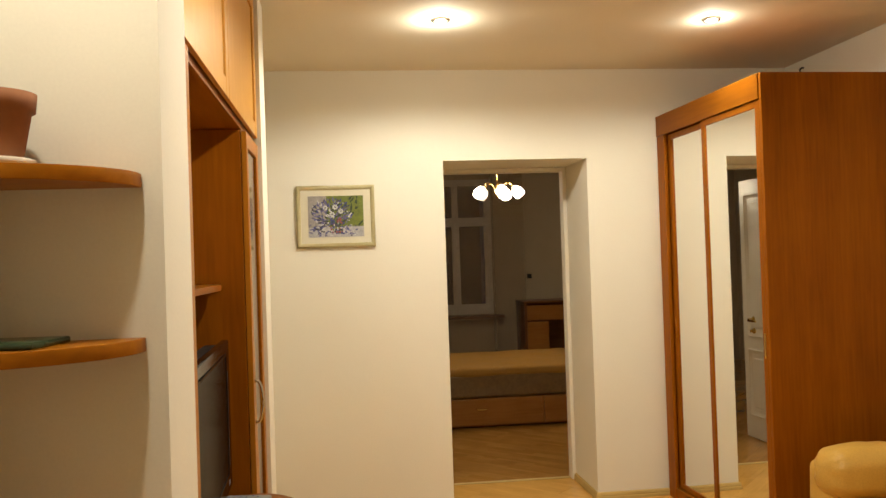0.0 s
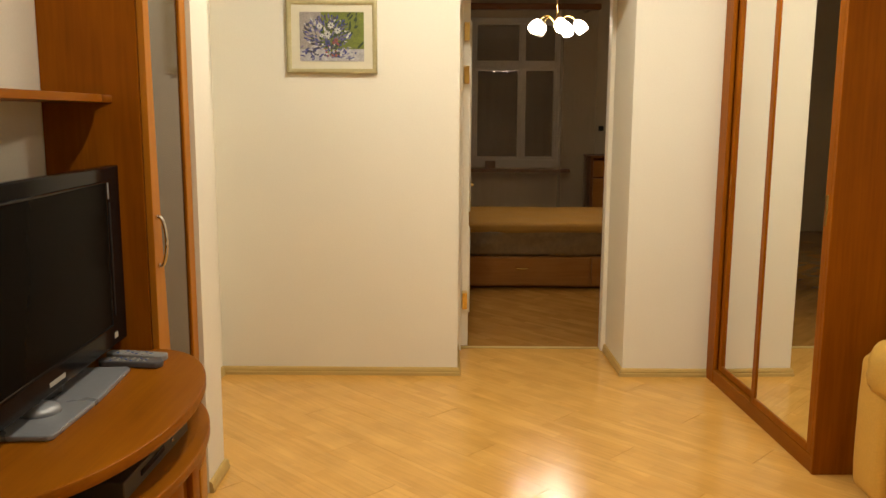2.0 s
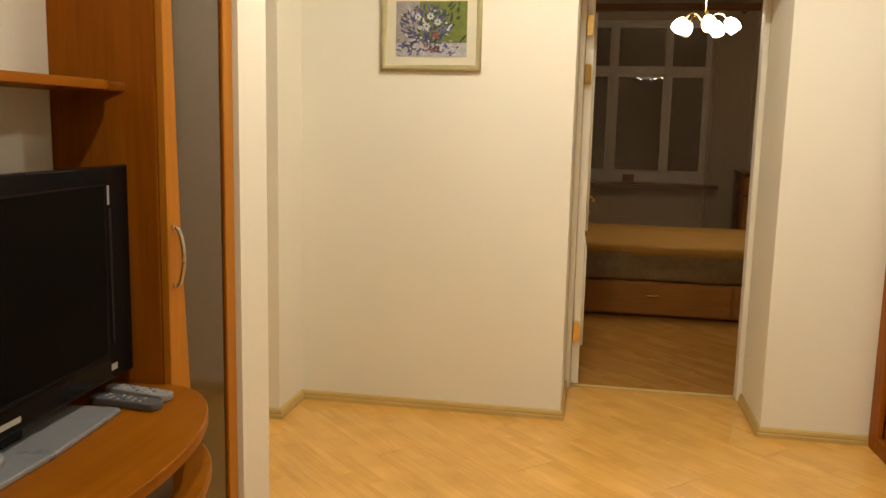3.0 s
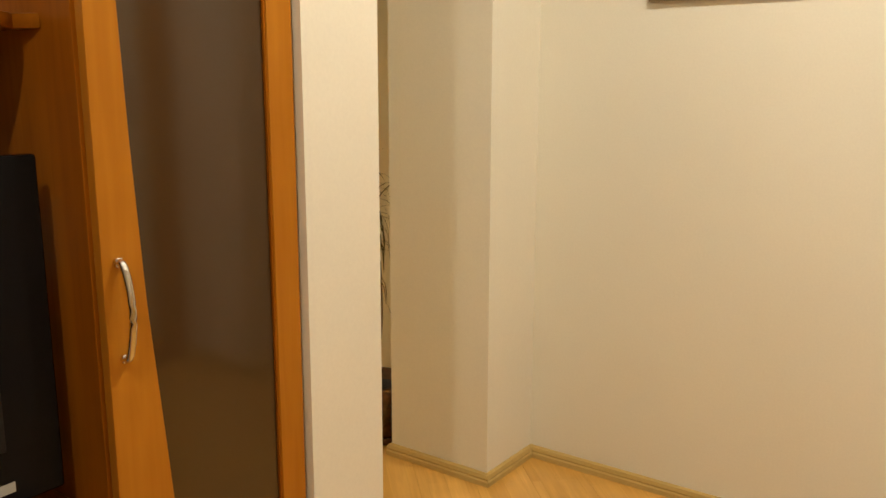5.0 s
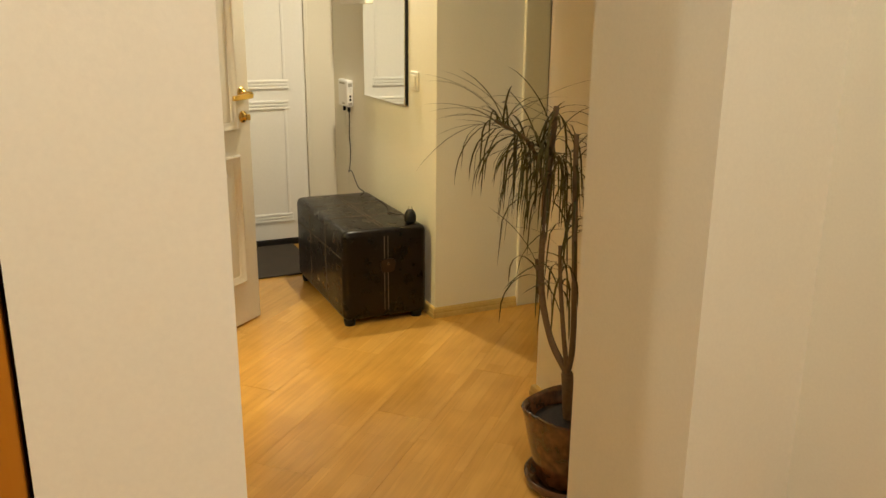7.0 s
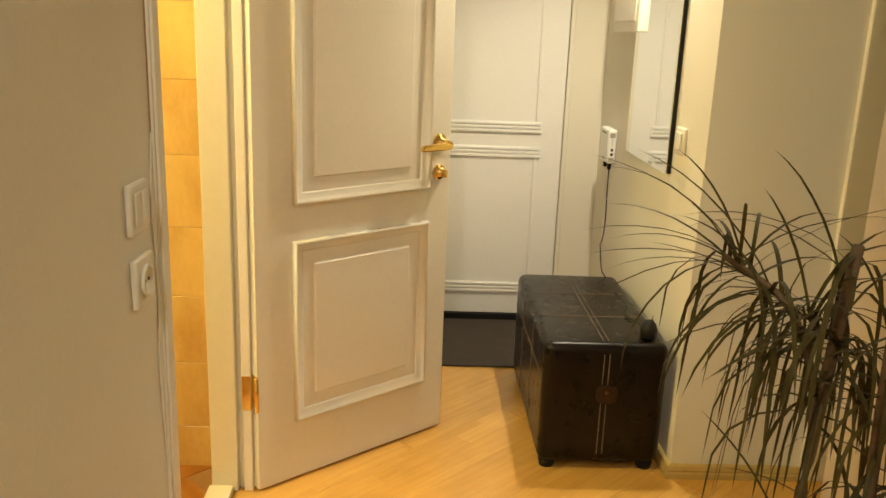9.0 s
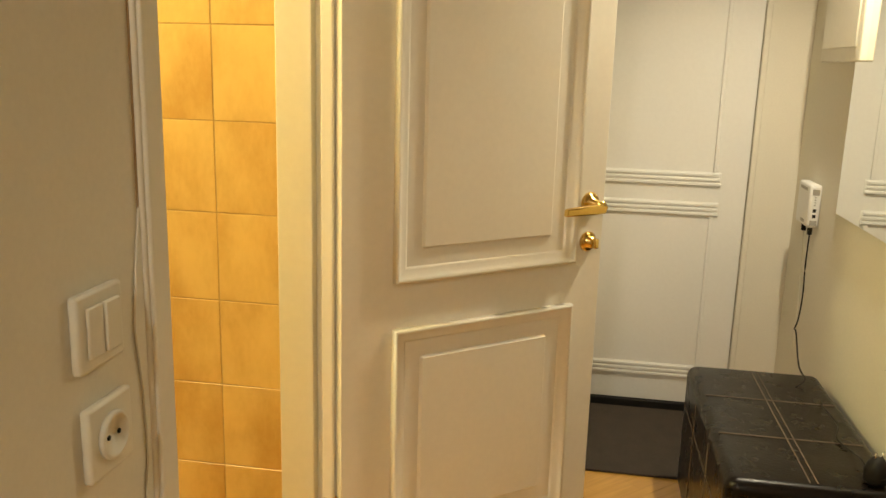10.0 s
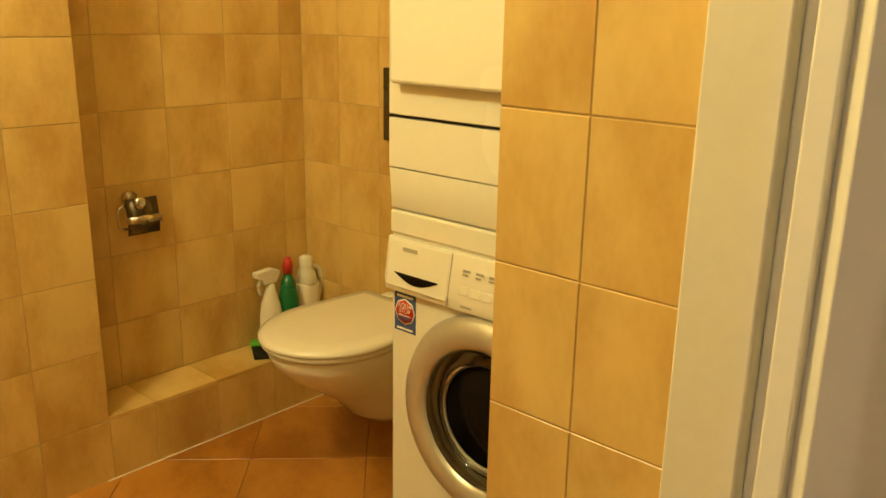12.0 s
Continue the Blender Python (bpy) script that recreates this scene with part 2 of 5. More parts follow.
PALE_PLASTIC = surface("pale_grey_plastic", (0.25, 0.25, 0.245), 0.4, vary=0.08)
DARK_LEATHER = surface("black_faux_leather", (0.006, 0.004, 0.003), 0.28, vary=0.06, scale=26, fine=170, bump=0.20, spec=0.28, gloss_vary=0.012)
STITCH = surface("grey_stitching", (0.15, 0.115, 0.09), 0.7, vary=0.2)
TAN_LEATHER = surface("tan_leather", (0.62, 0.37, 0.075), 0.42, spec=0.3, vary=0.10, scale=5, fine=140, bump=0.35)
MIRROR = surface("mirror_silver", (0.93, 0.94, 0.91), 0.0, 1.0, vary=0.0, bump=0.0, gloss_vary=0.0)
FROST = surface("smoked_cabinet_glass", (0.058, 0.030, 0.011), 0.09, spec=0.6, vary=0.10, scale=1.6, fine=4, bump=0.0, gloss_vary=0.02)
GLASS = glass("window_glass")
DRUM_GLASS = glass("porthole_glass", (0.55, 0.55, 0.5))
TILE = mottled("mottled_ochre_tile", (0.73, 0.515, 0.185), (0.53, 0.315, 0.085))
FLOOR_TILE = mottled("terracotta_floor_tile", (0.50, 0.225, 0.040), (0.30, 0.105, 0.013))
FLOOR_GROUT = surface("brown_floor_grout", (0.30, 0.16, 0.055), 0.85, vary=0.15)
GROUT = surface("sand_grout", (0.52, 0.36, 0.15), 0.85, vary=0.15)
TERRACOTTA = surface("terracotta", (0.27, 0.095, 0.028), 0.75, vary=0.15)
GLAZE = surface("brown_crackled_glaze", (0.10, 0.038, 0.014), 0.14, vary=0.75, scale=11, fine=45, bump=0.15, coat=0.6)
SOIL = surface("potting_soil", (0.025, 0.016, 0.010), 0.95, vary=0.5, fine=120, bump=1.0)
BARK = surface("cane_bark", (0.15, 0.095, 0.045), 0.8, vary=0.3, scale=20, fine=110, bump=0.6)
LEAF = surface("dracaena_leaf", (0.070, 0.056, 0.014), 0.55, spec=0.2, vary=0.45, scale=14, fine=60, bump=0.1)
MAT_RUBBER = surface("dark_doormat", (0.055, 0.042, 0.032), 0.95, vary=0.45, scale=14, fine=300, bump=1.0)
BLUE_PLASTIC = surface("blue_plastic", (0.015, 0.035, 0.20), 0.35, vary=0.1)
RAG = surface("grey_mop_cloth", (0.42, 0.37, 0.22), 0.95, vary=0.3, scale=40, fine=200, bump=1.0)
GREEN_PLASTIC = surface("green_plastic", (0.01, 0.16, 0.055), 0.3, vary=0.1)
LIME = surface("lime_bristle", (0.10, 0.42, 0.03), 0.7, vary=0.25, fine=220, bump=0.8)
RED_PLASTIC = surface("red_plastic", (0.55, 0.035, 0.02), 0.35, vary=0.05)
BLUE_PRINT = surface("blue_print", (0.06, 0.11, 0.30), 0.4, vary=0.08)
WHITE_PRINT = surface("white_print", (0.82, 0.80, 0.74), 0.5, vary=0.02)
GREY_PRINT = surface("grey_print", (0.38, 0.36, 0.31), 0.5, vary=0.05)
FRAME_GOLD = surface("olive_gold_frame", (0.43, 0.37, 0.19), 0.5, 0.08, vary=0.15, scale=12)
PASSEPARTOUT = surface("cream_mat_board", (0.64, 0.60, 0.46), 0.85, vary=0.03)
BLANKET = surface("tan_bedspread", (0.33, 0.165, 0.022), 0.85, vary=0.16, scale=8, fine=160, bump=0.4)
SATIN = surface("brown_satin_cover", (0.17, 0.10, 0.036), 0.36, vary=0.25, scale=9, fine=40, bump=0.08)
DARK_WOOD = wood("dark_bedroom_wood", (0.20, 0.085, 0.03), (0.11, 0.04, 0.014), "x")
BED_WOOD = wood("bed_drawer_veneer", (0.36, 0.155, 0.036), (0.25, 0.095, 0.018), "x")
WINDOW_PAINT = surface("window_white_paint", (0.66, 0.62, 0.54), 0.5, vary=0.06)
SHEER = sheer("sheer_curtain")
BULB = glow("lamp_lens_glow", (1.0, 0.86, 0.66), 45)
SHADE_LIT = glow("lit_glass_shade", (1.0, 0.86, 0.66), 58)
SHADE_OFF = glow("dim_glass_shade", (1.0, 0.80, 0.55), 0.9)
SPOT_GREEN = surface("dark_green_glaze", (0.025, 0.05, 0.02), 0.25, vary=0.3)

# ---- building helpers ----


def mesh_of(name, bm, materials):
    bmesh.ops.recalc_face_normals(bm, faces=bm.faces)
    me = bpy.data.meshes.new(name)
    bm.to_mesh(me)
    bm.free()
    for m in materials if isinstance(materials, (list, tuple)) else [materials]:
        me.materials.append(m)
    return me


def smooth(bm, angle=40):
    for f in bm.faces:
        f.smooth = True
    for e in bm.edges:
        if len(e.link_faces) == 2 and e.calc_face_angle(0) > radians(angle):
            e.smooth = False
    return bm


def thing(name, place, label, category, group="", kind="", rz=0):
    ob = new(name)
    ob.empty_display_size = 0.1
    ob.matrix_world = pose(*place, 0, 0, rz)
    return tagged(ob, label, category, group, kind)


def part(name, bm, material, parent, label=""):
    ob = new(name, mesh_of(name, bm, material))
    ob.parent = parent
    return tagged(ob, label)


def solid(name, bm, material, label, category, kind="", group="", place=(0, 0, 0), rz=0):
    ob = new(name, mesh_of(name, bm, material))
    ob.matrix_world = pose(*place, 0, 0, rz)
    return tagged(ob, label, category, group, kind)


def level(bm):
    """Keeps the large straight faces of a bevelled block flat."""
    bm.normal_update()
    for f in bm.faces:
        if max(abs(c) for c in f.normal) > 0.9995:
            f.smooth = False
    return bm


def boxes(*rows, bevel=0.0, seg=2, soft=True):
    """One bmesh of boxes, each (x0, x1, y0, y1, z0, z1)."""
    bm = bmesh.new()
    for x0, x1, y0, y1, z0, z1 in rows:
        bmesh.ops.create_cube(bm, size=1, matrix=Matrix.LocRotScale(((x0 + x1) / 2, (y0 + y1) / 2, (z0 + z1) / 2), None, (abs(x1 - x0), abs(y1 - y0), abs(z1 - z0))))
    if bevel:
        bmesh.ops.bevel(bm, geom=list(bm.edges), offset=bevel, segments=seg, profile=0.5, affect="EDGES")
        if soft:
            level(smooth(bm, 50))
    return bm


def lathe(profile, seg=32, close=False):
    """A turned shape about z from (radius, height) pairs."""
    bm = bmesh.new()
    rings = []
    for r, z in profile:
        rings.append([bm.verts.new((r * math.cos(2 * math.pi * i / seg), r * math.sin(2 * math.pi * i / seg), z)) for i in range(seg)])
    for a, b in zip(rings, rings[1:]):
        for i in range(seg):
            bm.faces.new((a[i], a[(i + 1) % seg], b[(i + 1) % seg], b[i]))
    if min(profile[0][0], profile[-1][0]) > 0.009:
        a, b = rings[-1], rings[0]
        for i in range(seg):
            bm.faces.new((a[i], a[(i + 1) % seg], b[(i + 1) % seg], b[i]))
    else:
        for ring in (rings[0], rings[-1]):
            bm.faces.new(ring)
    return smooth(bm, 45)


def tube(points, radius, seg=10, bm=None, taper=None):
    """A round rod along a line of points."""
    bm = bm or bmesh.new()
    pts = [Vector(p) for p in points]
    rings, up = [], Vector((0, 0, 1))
    for i, p in enumerate(pts):
        d = (pts[min(i + 1, len(pts) - 1)] - pts[max(i - 1, 0)]).normalized()
        side = d.cross(up)
        if side.length < 0.05:
            side = d.cross(Vector((0, 1, 0)))
        side.normalize()
        over = side.cross(d)
        r = radius if taper is None else radius + (taper - radius) * i / (len(pts) - 1)
        rings.append([bm.verts.new(p + r * (math.cos(2 * math.pi * k / seg) * side + math.sin(2 * math.pi * k / seg) * over)) for k in range(seg)])
    for a, b in zip(rings, rings[1:]):
        for k in range(seg):
            bm.faces.new((a[k], a[(k + 1) % seg], b[(k + 1) % seg], b[k]))
    bm.faces.new(rings[0])
    bm.faces.new(rings[-1])
    return smooth(bm, 60)


def curve_points(pts, steps=8):
    """A smooth line through the points."""
    p = [Vector(q) for q in pts]
    p = [2 * p[0] - p[1], *p, 2 * p[-1] - p[-2]]
    out = []
    for i in range(1, len(p) - 2):
        for s in range(steps):
            t = s / steps
            a, b, c, d = p[i - 1], p[i], p[i + 1], p[i + 2]
            out.append(0.5 * (2 * b + (c - a) * t + (2 * a - 5 * b + 4 * c - d) * t * t + (3 * b - a - 3 * c + d) * t ** 3))
    out.append(p[-2])
    return out


def prism(outline, z0, z1, bevel=0.0, axis="z"):
    """An outline raised along an axis."""
    def at(u, v, w):
        return {"z": (u, v, w), "x": (w, u, v), "y": (u, w, v)}[axis]
    bm = bmesh.new()
    low = [bm.verts.new(at(u, v, z0)) for u, v in outline]
    top = [bm.verts.new(at(u, v, z1)) for u, v in outline]
    bm.faces.new(low)
    bm.faces.new(top)
    for i in range(len(low)):
        j = (i + 1) % len(low)
        bm.faces.new((low[i], low[j], top[j], top[i]))
    if bevel:
        bmesh.ops.recalc_face_normals(bm, faces=bm.faces)
        edges = [e for e in bm.edges if e.calc_face_angle(0) > radians(40)]
        bmesh.ops.bevel(bm, geom=edges, offset=bevel, segments=2, profile=0.5, affect="EDGES")
    return level(smooth(bm, 35)) if bevel else smooth(bm, 35)


def turned(bm, m):
    bmesh.ops.transform(bm, matrix=m, verts=bm.verts)
    return bm


def arc(cx, cy, rx, ry, a0, a1, n):
    return [(cx + rx * math.cos(radians(a0 + (a1 - a0) * i / n)), cy + ry * math.sin(radians(a0 + (a1 - a0) * i / n))) for i in range(n + 1)]


def ogee_ring(x0, x1, z0, z1, width, y0, y1):
    """A mitred door moulding: a raised outer bead that falls away inwards."""
    bm, d = bmesh.new(), y1 - y0
    prof = [(0, y0), (0.0008, y0 + d * 0.8), (0.003, y1), (0.007, y0 + d * 0.95), (0.010, y0 + d * 0.72), (width * 0.55, y0 + d * 0.42), (width * 0.82, y0 + d * 0.30), (width, y0 + d * 0.05), (width, y0)]
    corners = [(x0, z0, 1, 1), (x1, z0, -1, 1), (x1, z1, -1, -1), (x0, z1, 1, -1)]
    rings = [[bm.verts.new((cx + sx * w, y, cz + sz * w)) for w, y in prof] for cx, cz, sx, sz in corners]
    for i in range(4):
        a, b = rings[i], rings[(i + 1) % 4]
        for k in range(len(prof)):
            q = (k + 1) % len(prof)
            bm.faces.new((a[k], a[q], b[q], b[k]))
    return smooth(bm, 24)


def frame_ring(x0, x1, z0, z1, width, y0, y1, slope=0.0):
    """A rectangular moulding in the x-z plane, mitred, from depth y0 to y1."""
    bm = bmesh.new()
    prof = [(0, y0), (0, y1 if not slope else y0 + (y1 - y0) * 0.35), (width * 0.45, y1), (width * 0.8, y1 - (y1 - y0) * 0.2), (width, y0 + (y1 - y0) * 0.1), (width, y0)]
    corners = [(x0, z0, 1, 1), (x1, z0, -1, 1), (x1, z1, -1, -1), (x0, z1, 1, -1)]
    rings = [[bm.verts.new((cx + sx * w, y, cz + sz * w)) for w, y in prof] for cx, cz, sx, sz in corners]
    for i in range(4):
        a, b = rings[i], rings[(i + 1) % 4]
        for k in range(len(prof)):
            q = (k + 1) % len(prof)
            bm.faces.new((a[k], a[q], b[q], b[k]))
    return smooth(bm, 30)

# ---- structure ----
H = 2.65


def wall(name, rows, label, material=None):
    return solid(name, boxes(*rows), material or PAINT, label, "wall", "structure")


wall("wall_north", [(-1.507, 0.841, 5.30, 5.87, 0, H), (1.733, 3.3, 5.30, 5.87, 0, H), (0.841, 1.733, 5.30, 5.87, 2.10, H), (-0.848, -0.43, 5.003, 5.30, 0, H)],
     "cream painted wall with a deep bedroom doorway")
wall("wall_west", [(-0.62, -0.425, -1.6, 3.90, 0, H), (-0.425, -0.097, 3.853, 4.063, 0, H), (-0.425, -0.095, 1.90, 2.165, 0, H)],
     "cream painted wall with two shallow piers")
wall("wall_hall_south", [(-1.515, -0.425, 3.90, 4.063, 0, H), (-3.9, -2.345, 3.90, 4.063, 0, H), (-2.345, -2.25, 3.958, 4.063, 0, H), (-2.247, -1.515, 3.90, 4.063, 2.12, H)],
     "cream painted hall wall round the bathroom door")
wall("wall_entry", [(-3.9, -3.72, 5.148, 5.29, 0, H), (-3.9, -3.72, 4.063, 4.22, 0, H), (-3.9, -3.72, 4.22, 5.148, 2.10, H)], "cream painted wall beside the entrance door")
wall("wall_mirror", [(-3.9, -2.34, 5.29, 5.72, 0, H), (-3.9, -2.34, 6.62, 7.2, 0, H), (-3.9, -2.34, 5.72, 6.62, 2.08, H), (-3.9, -2.6, 5.72, 6.62, 0, 2.08)], "cream painted hall wall behind the ottoman")
wall("wall_alcove", [(-2.34, -1.3, 6.9, 7.1, 0, H), (-1.507, -1.3, 5.872, 6.9, 0, H)], "cream painted alcove wall")
wall("wall_east", [(3.05, 3.25, -1.6, 5.30, 0, H)], "cream painted living room wall behind the sofa")
wall("wall_south", [(-0.62, 3.25, -1.8, -1.6, 0, H)], "cream painted living room wall")
wall("wall_bath", [(-3.42, -3.2246, 1.94, 3.9, 0, H), (-3.2246, -2.3346, 3.636, 3.956, 0, H), (-3.2246, -2.4206, 1.94, 2.1234, 0, H), (-2.4206, -1.0, 1.94, 2.2834, 0, H), (-1.1, -1.0, 2.2834, 3.9, 0, H), (-3.2246, -2.4206, 2.1234, 2.2834, 0, 0.1864)],
     "mortar bed of the tiled bathroom walls", GROUT)
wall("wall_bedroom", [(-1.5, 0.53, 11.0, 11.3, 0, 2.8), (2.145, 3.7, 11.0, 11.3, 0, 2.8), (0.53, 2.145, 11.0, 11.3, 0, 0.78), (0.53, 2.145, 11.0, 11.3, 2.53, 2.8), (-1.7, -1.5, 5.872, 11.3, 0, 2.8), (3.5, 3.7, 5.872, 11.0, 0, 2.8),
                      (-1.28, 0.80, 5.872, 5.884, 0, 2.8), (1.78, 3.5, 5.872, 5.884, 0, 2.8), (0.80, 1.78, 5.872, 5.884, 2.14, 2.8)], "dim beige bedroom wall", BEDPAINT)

solid("ceiling", boxes((-3.9, 3.25, -1.8, 7.1, H, H + 0.15), (-0.62, 3.25, -1.8, 5.87, H + 0.001, H + 0.15)), CEIL, "matt cream ceiling with recessed spotlights", "ceiling", "structure")
solid("ceiling_bedroom", boxes((-1.7, 3.7, 5.87, 11.3, 2.8, 2.95)), CEIL, "matt cream bedroom ceiling", "ceiling", "structure")
floor = solid("floor", boxes((-3.9, 3.3, -1.8, 7.1, -0.12, -0.0085), (-1.7, 3.7, 7.1, 11.4, -0.12, -0.0085)), SUB, "light beech laminate floor laid diagonally", "floor", "structure")
bath_floor = solid("floor_bath", boxes((-3.3, -1.05, 2.0, 3.945, -0.008, 0.003)), FLOOR_GROUT, "terracotta tiled bathroom floor laid diagonally", "floor", "structure")


def skirting(x0, y0, x1, y1, ea=0.0, eb=0.0):
    """A run of skirting along a wall, its front to the right of the way from the first point to the second; ea and eb lengthen its front at the ends."""
    a, b = Vector((x0, y0, 0)), Vector((x1, y1, 0))
    d = (b - a).normalized()
    out = Vector((d.y, -d.x, 0))
    prof = [(0.0, 0.0), (0.017, 0.0), (0.017, 0.016), (0.013, 0.022), (0.015, 0.027), (0.011, 0.039), (0.004, 0.044), (0.0, 0.044)]
    bm = bmesh.new()
    ends = []
    for p, e, s in ((a, ea, -1), (b, eb, 1)):
        ends.append([bm.verts.new(p + out * w + d * s * e * w / 0.017 + Vector((0, 0, z))) for w, z in prof])
    bm.faces.new(ends[0])
    bm.faces.new(ends[1])
    for k in range(len(prof)):
        q = (k + 1) % len(prof)
        bm.faces.new((ends[0][k], ends[0][q], ends[1][q], ends[1][k]))
    return solid("baseboard", bm, SKIRT, "tan wood-grain foil skirting board", "skirting", "structure")


S = 0.017
skirting(-0.43, 5.30, 0.841, 5.30, -S, S)
skirting(0.841, 5.30, 0.841, 5.79, S, 0)
skirting(1.733, 5.79, 1.733, 5.30, 0, S)
skirting(1.733, 5.30, 2.22, 5.30, S, 0)
skirting(-0.43, 5.003, -0.43, 5.30, S, -S)
skirting(-0.848, 5.003, -0.43, 5.003, S, S)
skirting(-0.848, 5.30, -0.848, 5.003, -S, S)
skirting(-1.507, 5.30, -0.848, 5.30, S, -S)
skirting(-1.507, 5.872, -1.507, 5.30, 0, S)
skirting(-0.097, 4.063, -1.43, 4.063, S, 0)
skirting(-0.097, 3.853, -0.097, 4.063, 0, S)
skirting(-0.095, 1.90, -0.095, 2.165, S, 0)
skirting(-0.425, 1.90, -0.095, 1.90, -S, S)
skirting(-2.34, 5.29, -2.34, 5.68, S, 0)
skirting(-3.72, 5.29, -2.34, 5.29, -S, S)
skirting(-0.425, -1.6, -0.425, 1.90, 0, -S)

# ---- bedroom doorway: frame, leaf, threshold ----
frame1 = thing("door_frame", (0, 0, 0), "white lacquered frame of the bedroom doorway", "door frame", kind="structure")
part("jamb", boxes((0.842, 0.868, 5.785, 5.868, 0, 2.098), bevel=0.003), WHITE_DOOR, frame1)
part("jamb", boxes((1.705, 1.732, 5.785, 5.868, 0, 2.098), bevel=0.003), WHITE_DOOR, frame1)
part("head", boxes((0.868, 1.705, 5.785, 5.868, 2.072, 2.098), bevel=0.003), WHITE_DOOR, frame1)
solid("threshold", boxes((0.868, 1.705, 5.825, 5.862, 0.0005, 0.006), bevel=0.002), SKIRT, "thin tan threshold strip in the bedroom doorway", "threshold", "structure")


def brass_handle(parent, side):
    """A lever with round rose and a round lock rose below, on the face y = side * 0.02; local z is the height of the lever."""
    f = 0.02 * side
    rose = part("rose", turned(lathe([(0.004, 0), (0.026, 0), (0.026, 0.004), (0.020, 0.009), (0.012, 0.012), (0.010, 0.03), (0.004, 0.03)], 24), pose(0.632, f, 0.952, -90 * side)), BRASS, parent, "polished brass rose")
    part("neck", turned(lathe([(0.002, 0.012), (0.010, 0.012), (0.009, 0.05), (0.002, 0.05)], 16), pose(0.632, f, 0.952, -90 * side)), BRASS, parent)
    part("lever", prism([(0.520, 0.934), (0.523, 0.952), (0.60, 0.957), (0.638, 0.955), (0.642, 0.952), (0.636, 0.935), (0.60, 0.933)], f + side * 0.042, f + side * 0.056, 0.004, axis="y"), BRASS, parent, "polished brass door lever")
    part("lock_rose", turned(lathe([(0.004, 0), (0.024, 0), (0.024, 0.004), (0.019, 0.009), (0.014, 0.010), (0.012, 0.022), (0.006, 0.024)], 24), pose(0.632, f, 0.860, -90 * side)), BRASS, parent, "polished brass lock rose")
    part("thumb_turn", boxes((0.626, 0.638, f + side * 0.020, f + side * 0.036, 0.848, 0.872), bevel=0.003), BRASS, parent)


def panel_door(name, place, rz, width, label, z_split=(0.187, 0.714, 0.814, 1.94), hinge_z=(0.30, 1.72), sides=(1, -1)):
    """A panelled leaf, hinged at its local origin and reaching along local x, with brass fittings."""
    d = thing(name, place, label, "door", kind="structure", rz=rz)
    m = 0.115
    part("leaf", boxes((0, width, -0.02, 0.02, 0.008, 2.055), bevel=0.002), WHITE_DOOR, d)
    for s in sides:
        for z0, z1 in (z_split[:2], z_split[2:]):
            part("moulding", ogee_ring(m, width - m + 0.03, z0, z1, 0.032, s * 0.0195, s * 0.036), WHITE_DOOR, d)
            part("raised_panel", boxes((m + 0.068, width - m - 0.038, s * 0.010, s * 0.0255, z0 + 0.068, z1 - 0.068), bevel=0.005, seg=1, soft=False), WHITE_DOOR, d)
        brass_handle(d, s)
    for z in hinge_z:
        hinge = part("hinge", boxes((-0.003, -0.0003, -0.019, 0.014, z - 0.05, z + 0.05), bevel=0.001), BRASS, d, "polished brass butt hinge")
        part("knuckle", turned(lathe([(0.002, -0.052), (0.007, -0.05), (0.007, 0.05), (0.002, 0.052)], 12), pose(-0.006, -0.024, z)), BRASS, hinge)
        for k in (-0.03, 0, 0.03):
            part("screw", turned(lathe([(0.0006, 0), (0.004, 0), (0.003, 0.0015), (0.0006, 0.0015)], 8), pose(-0.003, -0.002 + 0.3 * abs(k) * 0.3, z + k, 0, -90)), BRASS, hinge)
    return d


bed_door = panel_door("door_1", (0.890, 5.86, 0), 91.5, 0.80, "white panelled bedroom door standing open", hinge_z=())
for z in (0.30, 1.62, 1.86):
    plate = part("hinge", boxes((-0.072, -0.002, -0.012, 0.018, z - 0.05, z + 0.05), bevel=0.002), BRASS, bed_door, "polished brass hinge")

# ---- bathroom doorway ----
frame2 = thing("door_frame", (0, 0, 0), "white rebated frame of the bathroom doorway", "door frame", kind="structure")
part("jamb", boxes((-2.328, -2.205, 3.953, 4.027, 0, 2.10), (-2.328, -2.226, 4.027, 4.043, 0, 2.10), (-2.328, -2.207, 4.043, 4.068, 0, 2.10), bevel=0.003), WHITE_DOOR, frame2)
part("jamb", boxes((-1.557, -1.44, 3.946, 4.015, 0, 2.10), (-1.535, -1.44, 4.015, 4.034, 0, 2.10), (-1.545, -1.49, 4.034, 4.070, 0, 2.10), bevel=0.003), WHITE_DOOR, frame2)
part("head", boxes((-2.205, -1.557, 3.946, 4.015, 2.05, 2.12), (-2.206, -1.545, 4.016, 4.068, 2.07, 2.12), bevel=0.003), WHITE_DOOR, frame2)
for x0, x1 in ((-1.5035, -1.4965),):
    part("bead", boxes((x0, x1, 4.0685, 4.0745, 0, 2.10), bevel=0.0024), WHITE_DOOR, frame2)
for x0, x1 in ((-2.3235, -2.3165), (-2.2985, -2.2955), (-2.2785, -2.2715)):
    part("bead", boxes((x0, x1, 4.0665, 4.0725, 0, 2.10), bevel=0.0024), WHITE_DOOR, frame2)
part("sill_board", boxes((-2.205, -1.557, 3.946, 4.015, 0.0006, 0.020), bevel=0.004), WHITE_DOOR, frame2)
